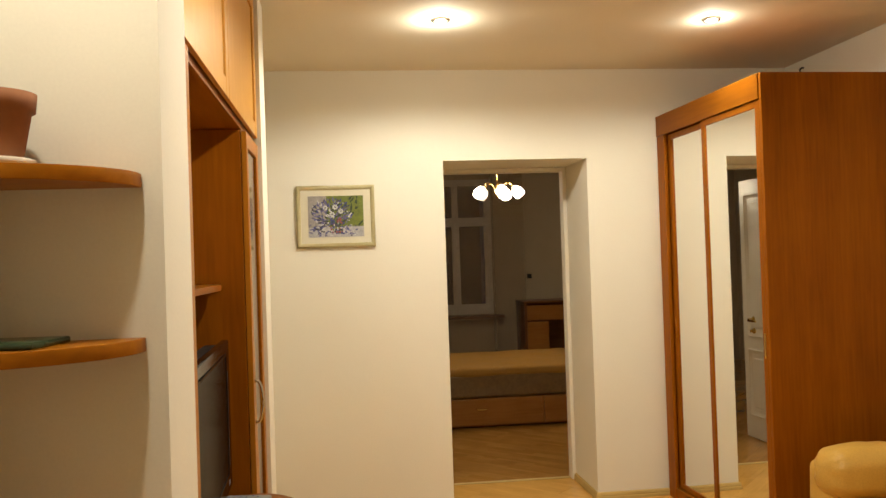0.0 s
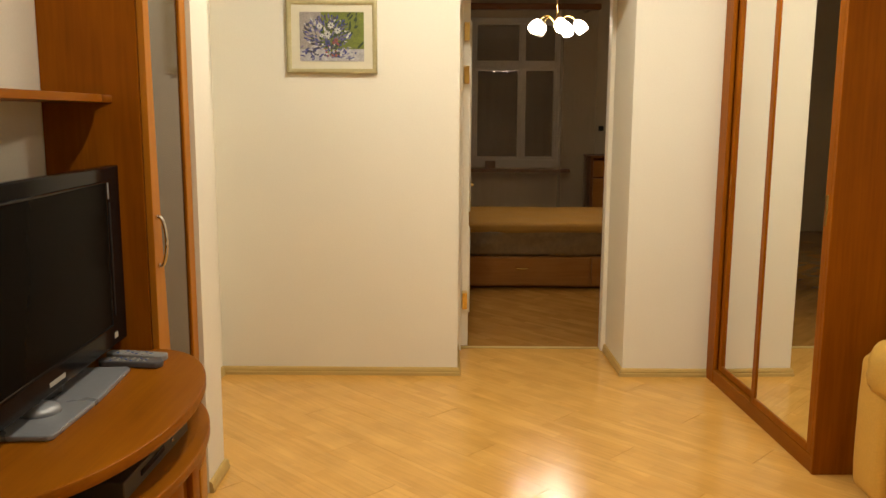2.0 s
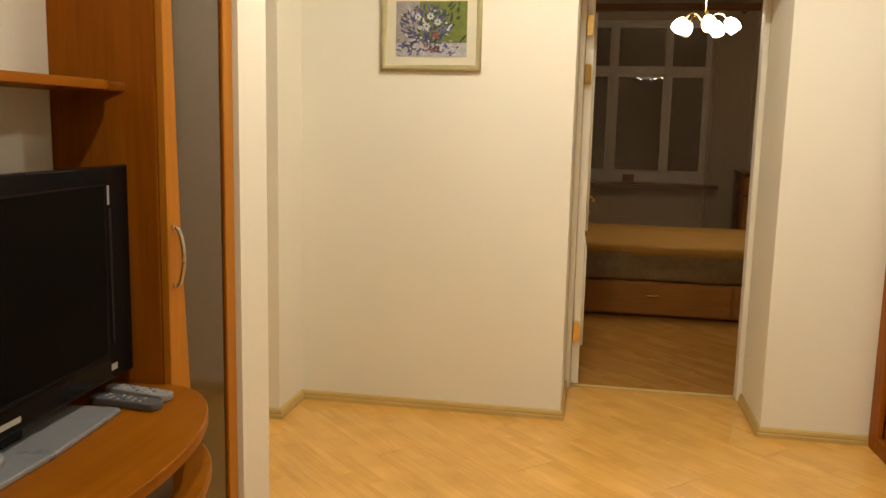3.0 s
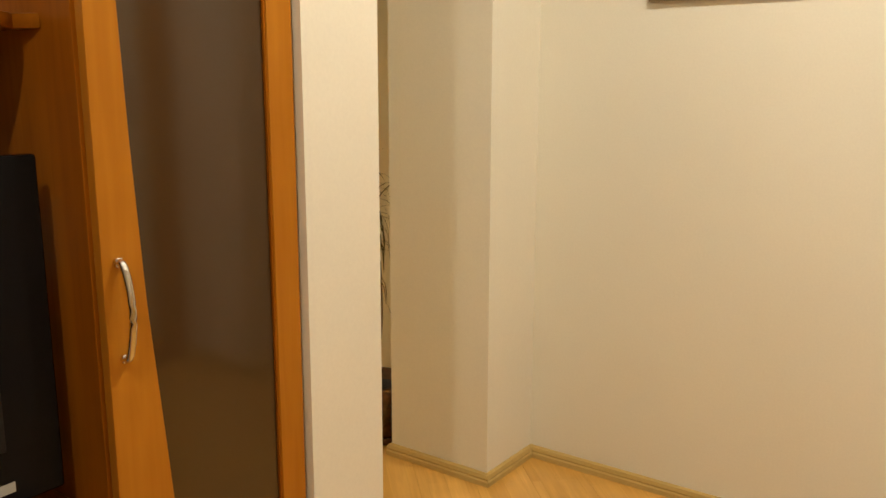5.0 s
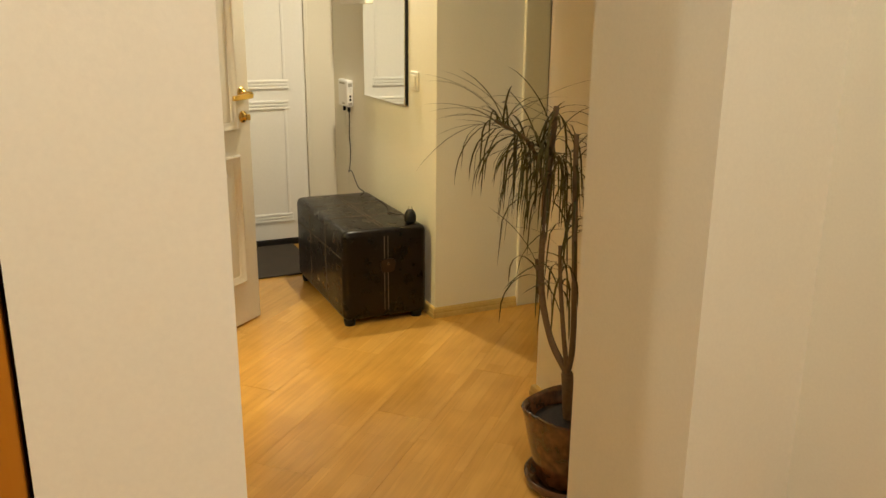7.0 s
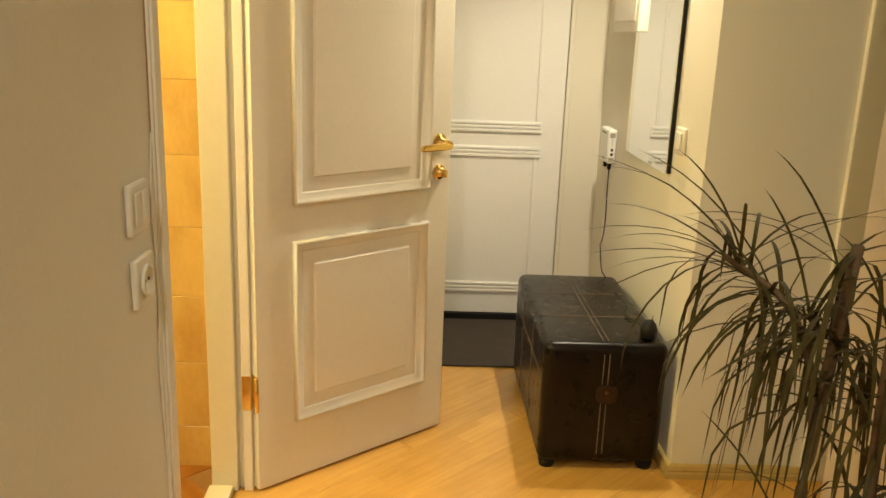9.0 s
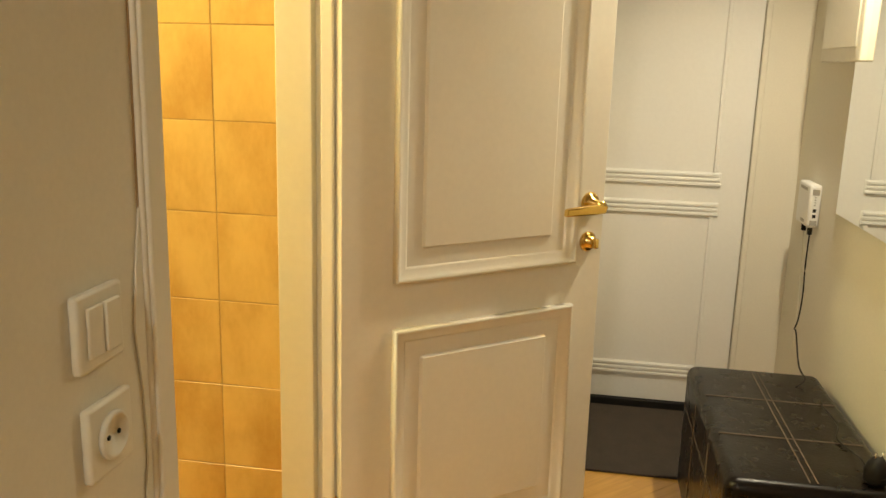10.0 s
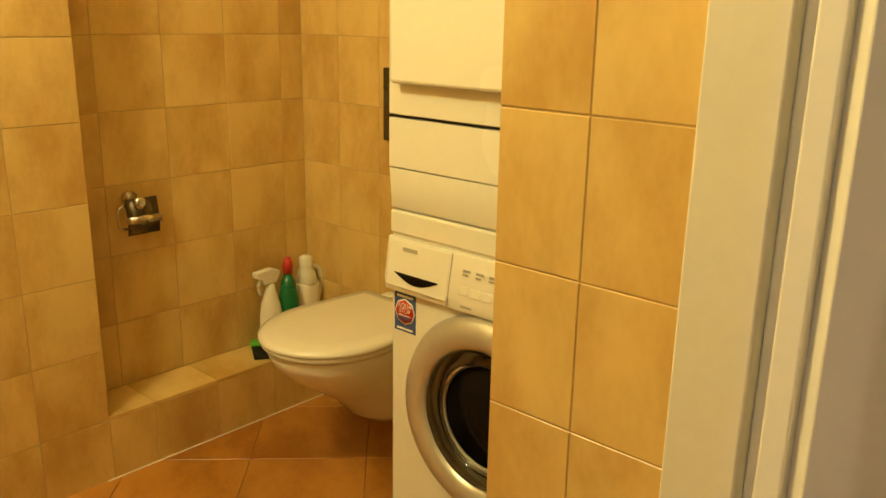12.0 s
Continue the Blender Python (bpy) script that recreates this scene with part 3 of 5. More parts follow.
for z in (0.30, 1.72):
    part("hinge", boxes((-2.2068, -2.2042, 4.044, 4.0675, z - 0.05, z + 0.05), bevel=0.001), BRASS, frame2, "polished brass hinge plate")
leaf_dir = math.degrees(math.atan2(4.601 - 4.087, -2.638 + 2.201))
nx, ny = math.sin(radians(leaf_dir)), -math.cos(radians(leaf_dir))
panel_door("door_2", (-2.201 - 0.02 * nx, 4.087 - 0.02 * ny, 0), leaf_dir, 0.676, "white panelled bathroom door standing open")

edge = [(-1.487, 0.50), (-1.478, 0.58), (-1.470, 0.68), (-1.474, 0.76), (-1.482, 0.80), (-1.479, 0.88), (-1.468, 0.96), (-1.476, 1.03), (-1.486, 1.08), (-1.4895, 1.10), (-1.4895, 0.48)]
solid("plaster_patch", prism(edge, 4.0634, 4.0665, 0.0008, axis="y"), PAINT, "rough plaster patch along the bathroom door frame", "plaster patch", "structure")
solid("wall_crack", boxes((-1.4899, -1.4888, 4.062, 4.0655, 0.80, 1.36)), SUB, "thin dark crack between wall and door frame", "crack", "structure")

# ---- entrance door ----
entry = thing("door_3", (-3.72, 0, 0), "white entrance door with ribbed horizontal mouldings", "door", kind="structure")
part("leaf", boxes((-0.05, 0.0, 4.225, 5.125, 0.035, 2.095), bevel=0.002), WHITE_ENTRY, entry)
part("sill_plate", boxes((-0.05, 0.012, 4.225, 5.125, 0.0, 0.033), bevel=0.003), BLACK_MATT, entry, "dark door sill")
part("edge_trim", boxes((-0.02, 0.018, 5.127, 5.146, 0.0, 2.098), bevel=0.003), PAINT, entry)


def ribbed(z, y0, y1):
    rows = [(0.0002, 0.010, y0 + k * 0.0, y1 - k * 0.004, z - 0.024 + k * 0.0165, z - 0.024 + k * 0.0165 + 0.011) for k in range(3)]
    return boxes(*rows, (0.0002, 0.005, y0, y1, z - 0.026, z + 0.024), bevel=0.0022)


for z in (0.886, 0.778, 0.160, 1.93):
    part("ribbed_moulding", ribbed(z, 4.34, 5.034), WHITE_ENTRY, entry)
for z0, z1 in ((0.184, 0.755), (0.911, 1.905)):
    for y in (4.36, 5.005):
        part("upright_bead", boxes((0.0002, 0.007, y, y + 0.014, z0, z1), bevel=0.002), WHITE_ENTRY, entry)
solid("doormat", boxes((-3.70, -3.15, 4.25, 5.02, 0.0006, 0.009), bevel=0.003), MAT_RUBBER, "dark brown ribbed doormat before the entrance door", "doormat")

# ---- alcove door ----
frame3 = thing("door_frame", (-2.34, 0, 0), "white frame of the alcove door", "door frame", kind="structure")
part("jamb", boxes((-0.06, 0.014, 5.682, 5.80, 0, 2.08), bevel=0.004), WHITE_DOOR, frame3)
part("jamb", boxes((-0.06, 0.014, 6.56, 6.66, 0, 2.08), bevel=0.004), WHITE_DOOR, frame3)
part("head", boxes((-0.06, 0.014, 5.80, 6.56, 1.99, 2.08), bevel=0.004), WHITE_DOOR, frame3)
leaf3 = thing("door_4", (-2.34, 0, 0), "white alcove door, closed, with a dark gap at its hinges", "door", kind="structure")
part("leaf", boxes((-0.045, 0.006, 5.817, 6.556, 0.012, 1.985), bevel=0.003), WHITE_DOOR, leaf3)
part("moulding", turned(frame_ring(0.12, 0.66, 0.2, 0.75, 0.035, 0.0, -0.014), pose(0.0055, 5.817, 0, 0, 0, 90)), WHITE_DOOR, leaf3)
part("moulding", turned(frame_ring(0.12, 0.66, 0.88, 1.85, 0.035, 0.0, -0.014), pose(0.0055, 5.817, 0, 0, 0, 90)), WHITE_DOOR, leaf3)
for z in (0.45, 1.60):
    part("hinge", boxes((0.006, 0.017, 5.79, 5.83, z - 0.05, z + 0.05), bevel=0.002), surface("aged_brass", (0.30, 0.18, 0.07), 0.35, 0.9), leaf3, "aged brass hinge")


# ---- ceiling spots ----
def spotlight(x, y):
    s = thing("ceiling_spotlight", (x, y, H), "small round recessed ceiling spotlight, lit", "ceiling light", "ceiling spotlights")
    part("ring", lathe([(0.030, -0.001), (0.046, -0.001), (0.048, -0.004), (0.044, -0.010), (0.034, -0.013), (0.030, -0.008)], 28), CHROME, s)
    part("lens", lathe([(0.001, -0.011), (0.018, -0.0105), (0.0295, -0.007), (0.0295, -0.002), (0.001, -0.002)], 24), BULB, s, "bright frosted lens")
    return s


# A fixture for each, the added fourth spot too.
for x, y, power in SPOTS:
    spotlight(x, y)

sconce = thing("wall_lamp", (-2.80, 5.29, 2.02), "small wall lamp with a frosted shade above the mirror", "wall lamp")
part("back_plate", turned(lathe([(0.002, 0), (0.045, 0), (0.045, 0.008), (0.03, 0.014), (0.002, 0.014)], 24), pose(0, 0, 0.10, 90)), CHROME, sconce)
part("arm", tube(curve_points([(0, -0.012, 0.10), (0, -0.06, 0.145), (0, -0.10, 0.16), (0, -0.12, 0.135)], 6), 0.006), CHROME, sconce)
part("shade", turned(lathe([(0.030, -0.055), (0.034, -0.05), (0.048, 0.03), (0.056, 0.075), (0.054, 0.076), (0.045, 0.03), (0.030, -0.048)], 28), pose(0, -0.12, 0.075) @ pose(0, 0, 0, 180)), SHADE_OFF, sconce)

# ---- built-in wall unit with television ----
UX = -0.112
unit = thing("wall_cabinet", (0, 0, 0), "honey-coloured upper cupboard with two panelled doors, built between the piers", "cupboard")
part("carcass", boxes((-0.424, UX - 0.02, 2.168, 3.846, 2.012, 2.63), bevel=0.002), CHERRY_Y, unit)
for y0, y1 in ((2.172, 3.005), (3.011, 3.844)):
    f = 0.058
    d = part("door", boxes((UX - 0.019, UX - 0.0075, y0 + f + 0.004, y1 - f - 0.004, 2.035 + f + 0.004, 2.625 - f - 0.004), bevel=0.001), PALE_HONEY, unit)
    # Darker cherry behind the grooves stands in for the shade in them.
    part("groove_shade", boxes((UX - 0.0188, UX - 0.016, y0 + 0.01, y1 - 0.01, 2.045, 2.615)), CHERRY_Y, d)
    for ya, yb in ((y0, y0 + f), (y1 - f, y1)):
        part("stile", boxes((UX - 0.0155, UX, ya, yb, 2.035, 2.625), bevel=0.002), PALE_HONEY, d)
    for za, zb in ((2.035, 2.035 + f), (2.625 - f, 2.625)):
        part("rail", boxes((UX - 0.0155, UX - 0.0006, y0 + f + 0.0004, y1 - f - 0.0004, za, zb), bevel=0.0015), PALE_HONEY, d)
tall = thing("tall_cabinet", (0, 0, 0), "tall cherry cabinet with a frosted glass door", "cabinet")
part("side_panel", boxes((-0.424, UX - 0.022, 3.44, 3.458, 0.0, 2.010), bevel=0.0015), CHERRY, tall)
part("side_panel", boxes((-0.424, UX - 0.022, 3.830, 3.846, 0.0, 2.010), bevel=0.0015), CHERRY, tall)
part("back_panel", boxes((-0.424, -0.415, 3.458, 3.830, 0.0, 2.010)), CHERRY, tall)
part("top_panel", boxes((-0.415, UX - 0.022, 3.458, 3.830, 1.99, 2.010)), CHERRY_Y, tall)
for z in (0.42, 0.78, 1.14, 1.50):
    part("shelf", boxes((-0.414, UX - 0.04, 3.459, 3.829, z, z + 0.016), bevel=0.001), CHERRY_Y, tall)
gdoor = part("door", boxes((UX - 0.02, UX, 3.786, 3.846, 0.07, 2.004), (UX - 0.02, UX, 3.556, 3.786, 0.07, 0.13), (UX - 0.02, UX, 3.487, 3.786, 1.946, 2.004), bevel=0.002), HONEY, tall)
part("stile", prism([(3.445, 0.07), (3.558, 0.07), (3.555, 0.35), (3.550, 0.60), (3.536, 0.78), (3.518, 1.00), (3.506, 1.25), (3.498, 1.50), (3.490, 1.80), (3.487, 2.004), (3.445, 2.004)], UX - 0.02, UX, 0.002, axis="x"), HONEY, gdoor, "honey wood stile that widens downwards")
part("glass_pane", boxes((UX - 0.013, UX - 0.008, 3.486, 3.787, 0.129, 1.947)), FROST, gdoor, "frosted grey-brown glass pane")
part("glass_bead", boxes((UX - 0.008, UX - 0.003, 3.782, 3.786, 0.13, 1.946)), CHERRY, gdoor)
part("handle", tube(curve_points([(UX, 3.470, 0.925), (UX + 0.016, 3.470, 0.93), (UX + 0.026, 3.471, 0.965), (UX + 0.029, 3.472, 1.0), (UX + 0.026, 3.471, 1.04), (UX + 0.016, 3.470, 1.073), (UX, 3.470, 1.078)], 5), 0.0060), CHROME, gdoor, "curved chrome bow handle")
for z in (0.926, 1.077):
    part("handle_foot", boxes((UX, UX + 0.008, 3.464, 3.476, z - 0.007, z + 0.007), bevel=0.002), CHROME, gdoor)

side = thing("unit_side_panel", (0, 0, 0), "tall honey-coloured wooden side panel of the wall unit", "side panel")
part("panel", boxes((-0.424, UX - 0.012, 2.169, 2.189, 0, 2.010), bevel=0.0015), CHERRY, side)
part("front_stile", boxes((UX - 0.012, UX + 0.008, 2.168, 2.254, 0, 2.010), bevel=0.003), HONEY, side)

shelf = thing("wall_shelf", (0, 0, 1.420), "cherry shelf with a rounded front in the television niche", "shelf")
part("board", prism([(-0.424, 2.191), (-0.424, 3.438), (-0.212, 3.438), *arc(-0.30, 3.30, 0.10, 0.135, 60, 0, 5), (-0.205, 2.9), (-0.205, 2.191)], 0, 0.022, 0.002), CHERRY_Y, shelf)

desk = thing("tv_cabinet", (0, 0, 0), "cherry television cabinet with a curved front and drawers", "tv cabinet")
TOP = [(-0.424, 2.256), (-0.424, 3.438), (-0.147, 3.438), (-0.12, 3.448), *arc(-0.12, 2.915, 0.262, 0.535, 84, -84, 34), (-0.12, 2.378)]
part("tabletop", prism(TOP, 0.640, 0.668, 0.004), CHERRY_Y, desk)
LOW = [(-0.424, 2.256), (-0.424, 3.438), (-0.147, 3.438), (-0.12, 3.446), *arc(-0.12, 2.915, 0.268, 0.54, 84, -84, 34), (-0.12, 2.374)]
part("lower_shelf", prism(LOW, 0.508, 0.534, 0.004), CHERRY_Y, desk)
part("back_support", boxes((-0.424, -0.40, 2.31, 3.43, 0.534, 0.640)), CHERRY_Y, desk)
part("support_post", boxes((-0.30, -0.13, 2.40, 2.42, 0.534, 0.640), bevel=0.002), CHERRY, desk)
part("support_post", boxes((-0.30, -0.13, 3.40, 3.42, 0.534, 0.640), bevel=0.002), CHERRY, desk)
BODY = [(-0.424, 2.32), (-0.424, 3.43), (-0.15, 3.43), *arc(-0.13, 2.915, 0.245, 0.50, 84, -84, 30), (-0.15, 2.40)]
part("body", prism(BODY, 0.02, 0.508), CHERRY, desk)
for k, (z0, z1) in enumerate(((0.045, 0.265), (0.275, 0.500))):
    for a0, a1 in ((62, 4), (-4, -62)):
        outer = arc(-0.13, 2.915, 0.262, 0.517, a0, a1, 10)
        inner = arc(-0.13, 2.915, 0.244, 0.499, a1, a0, 10)
        dr = part("drawer", prism(outer + inner, z0, z1, 0.003), CHERRY, desk)
        inset_o, inset_i = arc(-0.13, 2.915, 0.266, 0.521, a0 - 8 * (1 if a0 > a1 else -1), a1 + 8, 10), arc(-0.13, 2.915, 0.260, 0.515, a1 + 8, a0 - 8, 10)
        part("raised_panel", prism(inset_o + inset_i, z0 + 0.04, z1 - 0.04, 0.003), HONEY, dr)

tv = thing("television", (-0.188, 2.908, 0.668), "black flat television on a silver stand, switched off", "television", rz=2)
part("housing", boxes((-0.075, -0.012, -0.455, 0.455, 0.075, 0.560), bevel=0.012), BLACK_MATT, tv)
part("bezel", boxes((-0.014, 0.012, -0.497, 0.497, 0.05, 0.572), bevel=0.005), BLACK_GLOSS, tv)
part("screen", boxes((0.0115, 0.0135, -0.376, 0.376, 0.118, 0.524)), SCREEN, tv, "dark unlit screen")
part("bezel_edge", frame_tv := turned(frame_ring(-0.384, 0.384, 0.110, 0.532, 0.008, 0.0, -0.004), pose(0.0118, 0, 0, 0, 0, 90)), BLACK_GLOSS, tv)
part("speaker_slot", boxes((0.0118, 0.015, 0.400, 0.409, 0.14, 0.470), bevel=0.001), BLACK_MATT, tv)
part("logo", boxes((0.012, 0.0128, -0.045, 0.045, 0.068, 0.080)), GREY_PRINT, tv, "small grey maker's mark")
part("sticker", boxes((0.012, 0.0128, 0.392, 0.418, 0.073, 0.089)), GREY_PRINT, tv, "small pale sticker")
part("sticker", boxes((0.012, 0.0128, 0.398, 0.407, 0.480, 0.526)), PALE_PLASTIC, tv)
part("neck", boxes((-0.05, -0.015, -0.09, 0.09, 0.012, 0.12), bevel=0.008), BLACK_GLOSS, tv)
part("stand_foot", prism([(-0.16, -0.215), (0.075, -0.215), (0.084, -0.205), (0.094, 0.045), (0.084, 0.300), (0.072, 0.310), (-0.16, 0.29)], 0.0005, 0.014, 0.004), GREY_PLASTIC, tv, "silver-grey stand plate")
part("neck_trim", turned(lathe([(0.002, 0), (0.05, 0), (0.046, 0.012), (0.03, 0.02), (0.002, 0.022)], 24), pose(-0.01, -0.06, 0.014)), GREY_PLASTIC, tv)


def remote(place, rz, label, body):
    r = thing("remote_control", place, label, "remote control", "remote controls", rz=rz)
    part("body", prism([*arc(0.08, 0, 0.014, 0.024, -90, 90, 6), *arc(-0.08, 0, 0.014, 0.022, 90, 270, 6)], 0.0005, 0.019, 0.004), body, r)
    for i in range(6):
        for j in range(3):
            part("button", turned(lathe([(0.001, 0), (0.0045, 0), (0.004, 0.0018), (0.001, 0.002)], 8), pose(-0.055 + i * 0.02, -0.012 + j * 0.012, 0.019)), GREY_PRINT if (i + j) % 3 else BLUE_PRINT, r)
    return r


remote((-0.142, 3.338, 0.668), -9, "pale grey remote control with rows of buttons", PALE_PLASTIC)
remote((-0.134, 3.268, 0.668), -4, "dark grey remote control lying on the cabinet", DARK_PLASTIC)

dvd = thing("dvd_player", (-0.052, 2.885, 0.534), "slim dark grey disc player on the lower shelf", "disc player", rz=-1)
part("case", boxes((-0.22, 0.125, -0.215, 0.215, 0.006, 0.052), bevel=0.003), DARK_CASE, dvd)
part("tray", boxes((0.1252, 0.128, -0.12, 0.03, 0.026, 0.040), bevel=0.0008), BLACK_GLOSS, dvd)
part("button", turned(lathe([(0.001, 0), (0.006, 0), (0.005, 0.004), (0.001, 0.004)], 14), pose(0.1252, 0.09, 0.03, 0, 90)), CHROME, dvd)
for x in (-0.18, 0.09):
    for y in (-0.16, 0.16):
        part("foot", turned(lathe([(0.001, 0), (0.012, 0), (0.012, 0.006), (0.001, 0.006)], 12), pose(x, y, 0.0002)), BLACK_MATT, dvd)
solid("power_cable", tube(curve_points([(-0.05, 3.45, 0.12), (0.0, 3.56, 0.05), (-0.03, 3.60, 0.006), (-0.075, 3.66, 0.005), (-0.11, 3.70, 0.005)], 6), 0.0035, 8), BLACK_MATT, "black power cable lying beside the cabinet", "cable")

# ---- corner shelves with pots ----
for z, lab in ((1.656, "rounded cherry corner shelf holding a terracotta pot"), (1.354, "rounded cherry corner shelf holding a green dish"), (0.970, "empty rounded cherry corner shelf")):
    s = thing("corner_shelf", (0, 0, z), lab, "shelf", "corner shelves")
    reach = 0.292 if z > 1 else 0.326
    part("board", prism([(-0.4245, 1.8995), (-0.4245 + reach, 1.8995), *arc(-0.4245, 1.89, reach, 0.215, 0, -90, 18)], 0, 0.026, 0.002), CHERRY_X, s)
pot = thing("terracotta_pot", (-0.345, 1.785, 1.682), "terracotta flower pot on a pale saucer", "flower pot")
part("saucer", lathe([(0.002, 0.0005), (0.055, 0.0005), (0.066, 0.014), (0.063, 0.015), (0.053, 0.006), (0.002, 0.006)], 28), IVORY, pot, "pale saucer")
part("pot", lathe([(0.002, 0.007), (0.044, 0.007), (0.060, 0.095), (0.066, 0.096), (0.069, 0.126), (0.063, 0.127), (0.058, 0.10), (0.042, 0.02), (0.002, 0.02)], 32), TERRACOTTA, pot)
solid("dish", prism([(-0.07, -0.06), (0.065, -0.075), (0.085, 0.055), (-0.05, 0.07)], 0.0005, 0.012, 0.004), SPOT_GREEN, "dark green square dish on a corner shelf", "dish", place=(-0.335, 1.80, 1.380))

# ---- bentwood chair ----
chair = thing("dining_chair", (-0.044, 1.722, 0), "varnished bentwood chair with a curved top rail", "chair")
rail = curve_points([(0.105, 0.205, 0.945), (0.150, 0.175, 0.955), (0.195, 0.105, 0.963), (0.212, 0.0, 0.965), (0.195, -0.105, 0.963), (0.150, -0.175, 0.955), (0.100, -0.21, 0.945)], 6)
bm = tube(rail, 0.0175, 14)
part("top_rail", bm, BENT, chair)
for y in (-0.13, -0.065, 0.0, 0.065, 0.13):
    x = 0.212 - 1.05 * y * y * 1.6
    part("spindle", tube(curve_points([(x, y, 0.955), (x - 0.012, y * 0.95, 0.75), (x - 0.03, y * 0.9, 0.455)], 5), 0.0085, 8), BENT, chair)
part("seat", prism([*arc(-0.02, 0, 0.205, 0.20, -80, 80, 14), *arc(-0.10, 0, 0.12, 0.205, 90, 270, 12)], 0.435, 0.462, 0.006), BENT, chair)
for x, y, dx, dy in ((0.13, 0.14, 0.06, 0.03), (0.13, -0.14, 0.06, -0.03), (-0.15, 0.13, -0.03, 0.02), (-0.15, -0.13, -0.03, -0.02)):
    part("leg", tube([(x, y, 0.436), (x + dx * 0.4, y + dy * 0.4, 0.22), (x + dx, y + dy, 0.0)], 0.017, 10, taper=0.013), BENT, chair)

# ---- framed picture ----
pic = thing("framed_picture", (0.19, 5.30, 1.781), "flower still life in an olive-gold frame with a cream mat", "picture")
part("frame", frame_ring(-0.23, 0.23, -0.183, 0.183, 0.026, -0.002, -0.022), FRAME_GOLD, pic)
part("mat_board", boxes((-0.206, 0.206, -0.008, -0.003, -0.159, 0.159)), PASSEPARTOUT, pic)
colours = [("lilac_paint", (0.30, 0.27, 0.25)), ("green_paint", (0.135, 0.165, 0.022)), ("white_cloth_paint", (0.40, 0.39, 0.40)), ("cornflower_paint", (0.045, 0.055, 0.20)),
           ("daisy_paint", (0.50, 0.50, 0.50)), ("leaf_paint", (0.030, 0.050, 0.018)), ("pink_paint", (0.26, 0.07, 0.06)), ("violet_paint", (0.12, 0.11, 0.24)), ("shadow_paint", (0.055, 0.050, 0.075))]
mats = [surface(n, c, 0.6, vary=0.35, scale=40, fine=160, bump=0.25) for n, c in colours]
bm = boxes((-0.163, 0.163, -0.0115, -0.009, -0.122, 0.122))


def daub(bm, x, z, rx, rz, tilt, index, depth):
    n = 8
    wob = [1 + random.uniform(-0.22, 0.22) for _ in range(n)]
    vs = []
    for i in range(n):
        a = 2 * math.pi * i / n
        u, v = rx * wob[i] * math.cos(a), rz * wob[i] * math.sin(a)
        px = min(max(x + u * math.cos(tilt) - v * math.sin(tilt), -0.162), 0.162)
        pz = min(max(z + u * math.sin(tilt) + v * math.cos(tilt), -0.121), 0.121)
        vs.append(bm.verts.new((px, depth, pz)))
    f = bm.faces.new(vs)
    f.material_index = index


d = -0.0118


def quad(x0, x1, z0, z1, index, depth):
    f = bm.faces.new([bm.verts.new((x, depth, z)) for x, z in ((x0, z0), (x1, z0), (x1, z1), (x0, z1))])
    f.material_index = index


quad(-0.055, 0.163, -0.06, 0.122, 1, d)
quad(-0.163, 0.163, -0.122, -0.062, 2, d - 0.00003)
rng = random.Random(5)
for i in range(30):
    d -= 0.000004
    daub(bm, rng.uniform(0.06, 0.155), rng.uniform(-0.045, 0.115), rng.uniform(0.012, 0.03), rng.uniform(0.004, 0.009), rng.uniform(0.6, 1.6), rng.choice((1, 1, 5)), d)
for i in range(330):
    d -= 0.000003
    a, r = rng.uniform(0, 2 * math.pi), math.sqrt(rng.random())
    px, pz = -0.022 + 0.122 * r * math.cos(a), 0.022 + 0.082 * r * math.sin(a)
    daub(bm, px, pz, rng.uniform(0.004, 0.015), rng.uniform(0.0018, 0.0055), math.atan2(pz + 0.05, px + 0.01) + rng.uniform(-0.5, 0.5), rng.choice((3, 3, 7, 7, 5, 5, 8, 8, 4)), d)
for i in range(90):
    d -= 0.000003
    daub(bm, rng.uniform(-0.158, 0.12), rng.uniform(-0.118, -0.052), rng.uniform(0.005, 0.017), rng.uniform(0.002, 0.006), rng.uniform(-0.9, 0.9), rng.choice((2, 2, 7, 7, 8, 3, 4)), d)
for i in range(40):
    d -= 0.000003
    daub(bm, rng.uniform(-0.05, 0.045), rng.uniform(-0.10, -0.03), rng.uniform(0.004, 0.011), rng.uniform(0.003, 0.007), rng.uniform(0, 3), rng.choice((5, 8, 6, 3, 1)), d)
for x, z, r, k in ((-0.062, 0.052, 0.015, 4), (-0.004, 0.056, 0.016, 4), (-0.022, 0.012, 0.018, 4), (0.030, 0.030, 0.016, 4), (0.022, -0.018, 0.011, 6), (-0.020, -0.032, 0.015, 3), (0.010, -0.030, 0.009, 6), (-0.050, 0.005, 0.010, 4)):
    for p in range(7):
        d -= 0.000004
        a = 2 * math.pi * p / 7
        daub(bm, x + r * 0.62 * math.cos(a), z + r * 0.62 * math.sin(a), r * 0.5, r * 0.28, a, k, d)
    d -= 0.000004
    daub(bm, x, z, r * 0.28, r * 0.28, 0, 8 if k == 4 else 5, d)
me = bpy.data.meshes.new("canvas")
bm.to_mesh(me)
bm.free()
for m in mats:
    me.materials.append(m)
ob = new("canvas", me)
ob.parent = pic

# ---- mirror wardrobe ----
ward = thing("wardrobe", (2.218, 4.046, 0), "cherry sliding-door wardrobe with mirrored doors", "wardrobe", rz=1.55)
WX = 0.0
part("side_panel", boxes((WX, 0.826, 0.000, 0.022, 0, 2.345), bevel=0.002), CHERRY, ward)
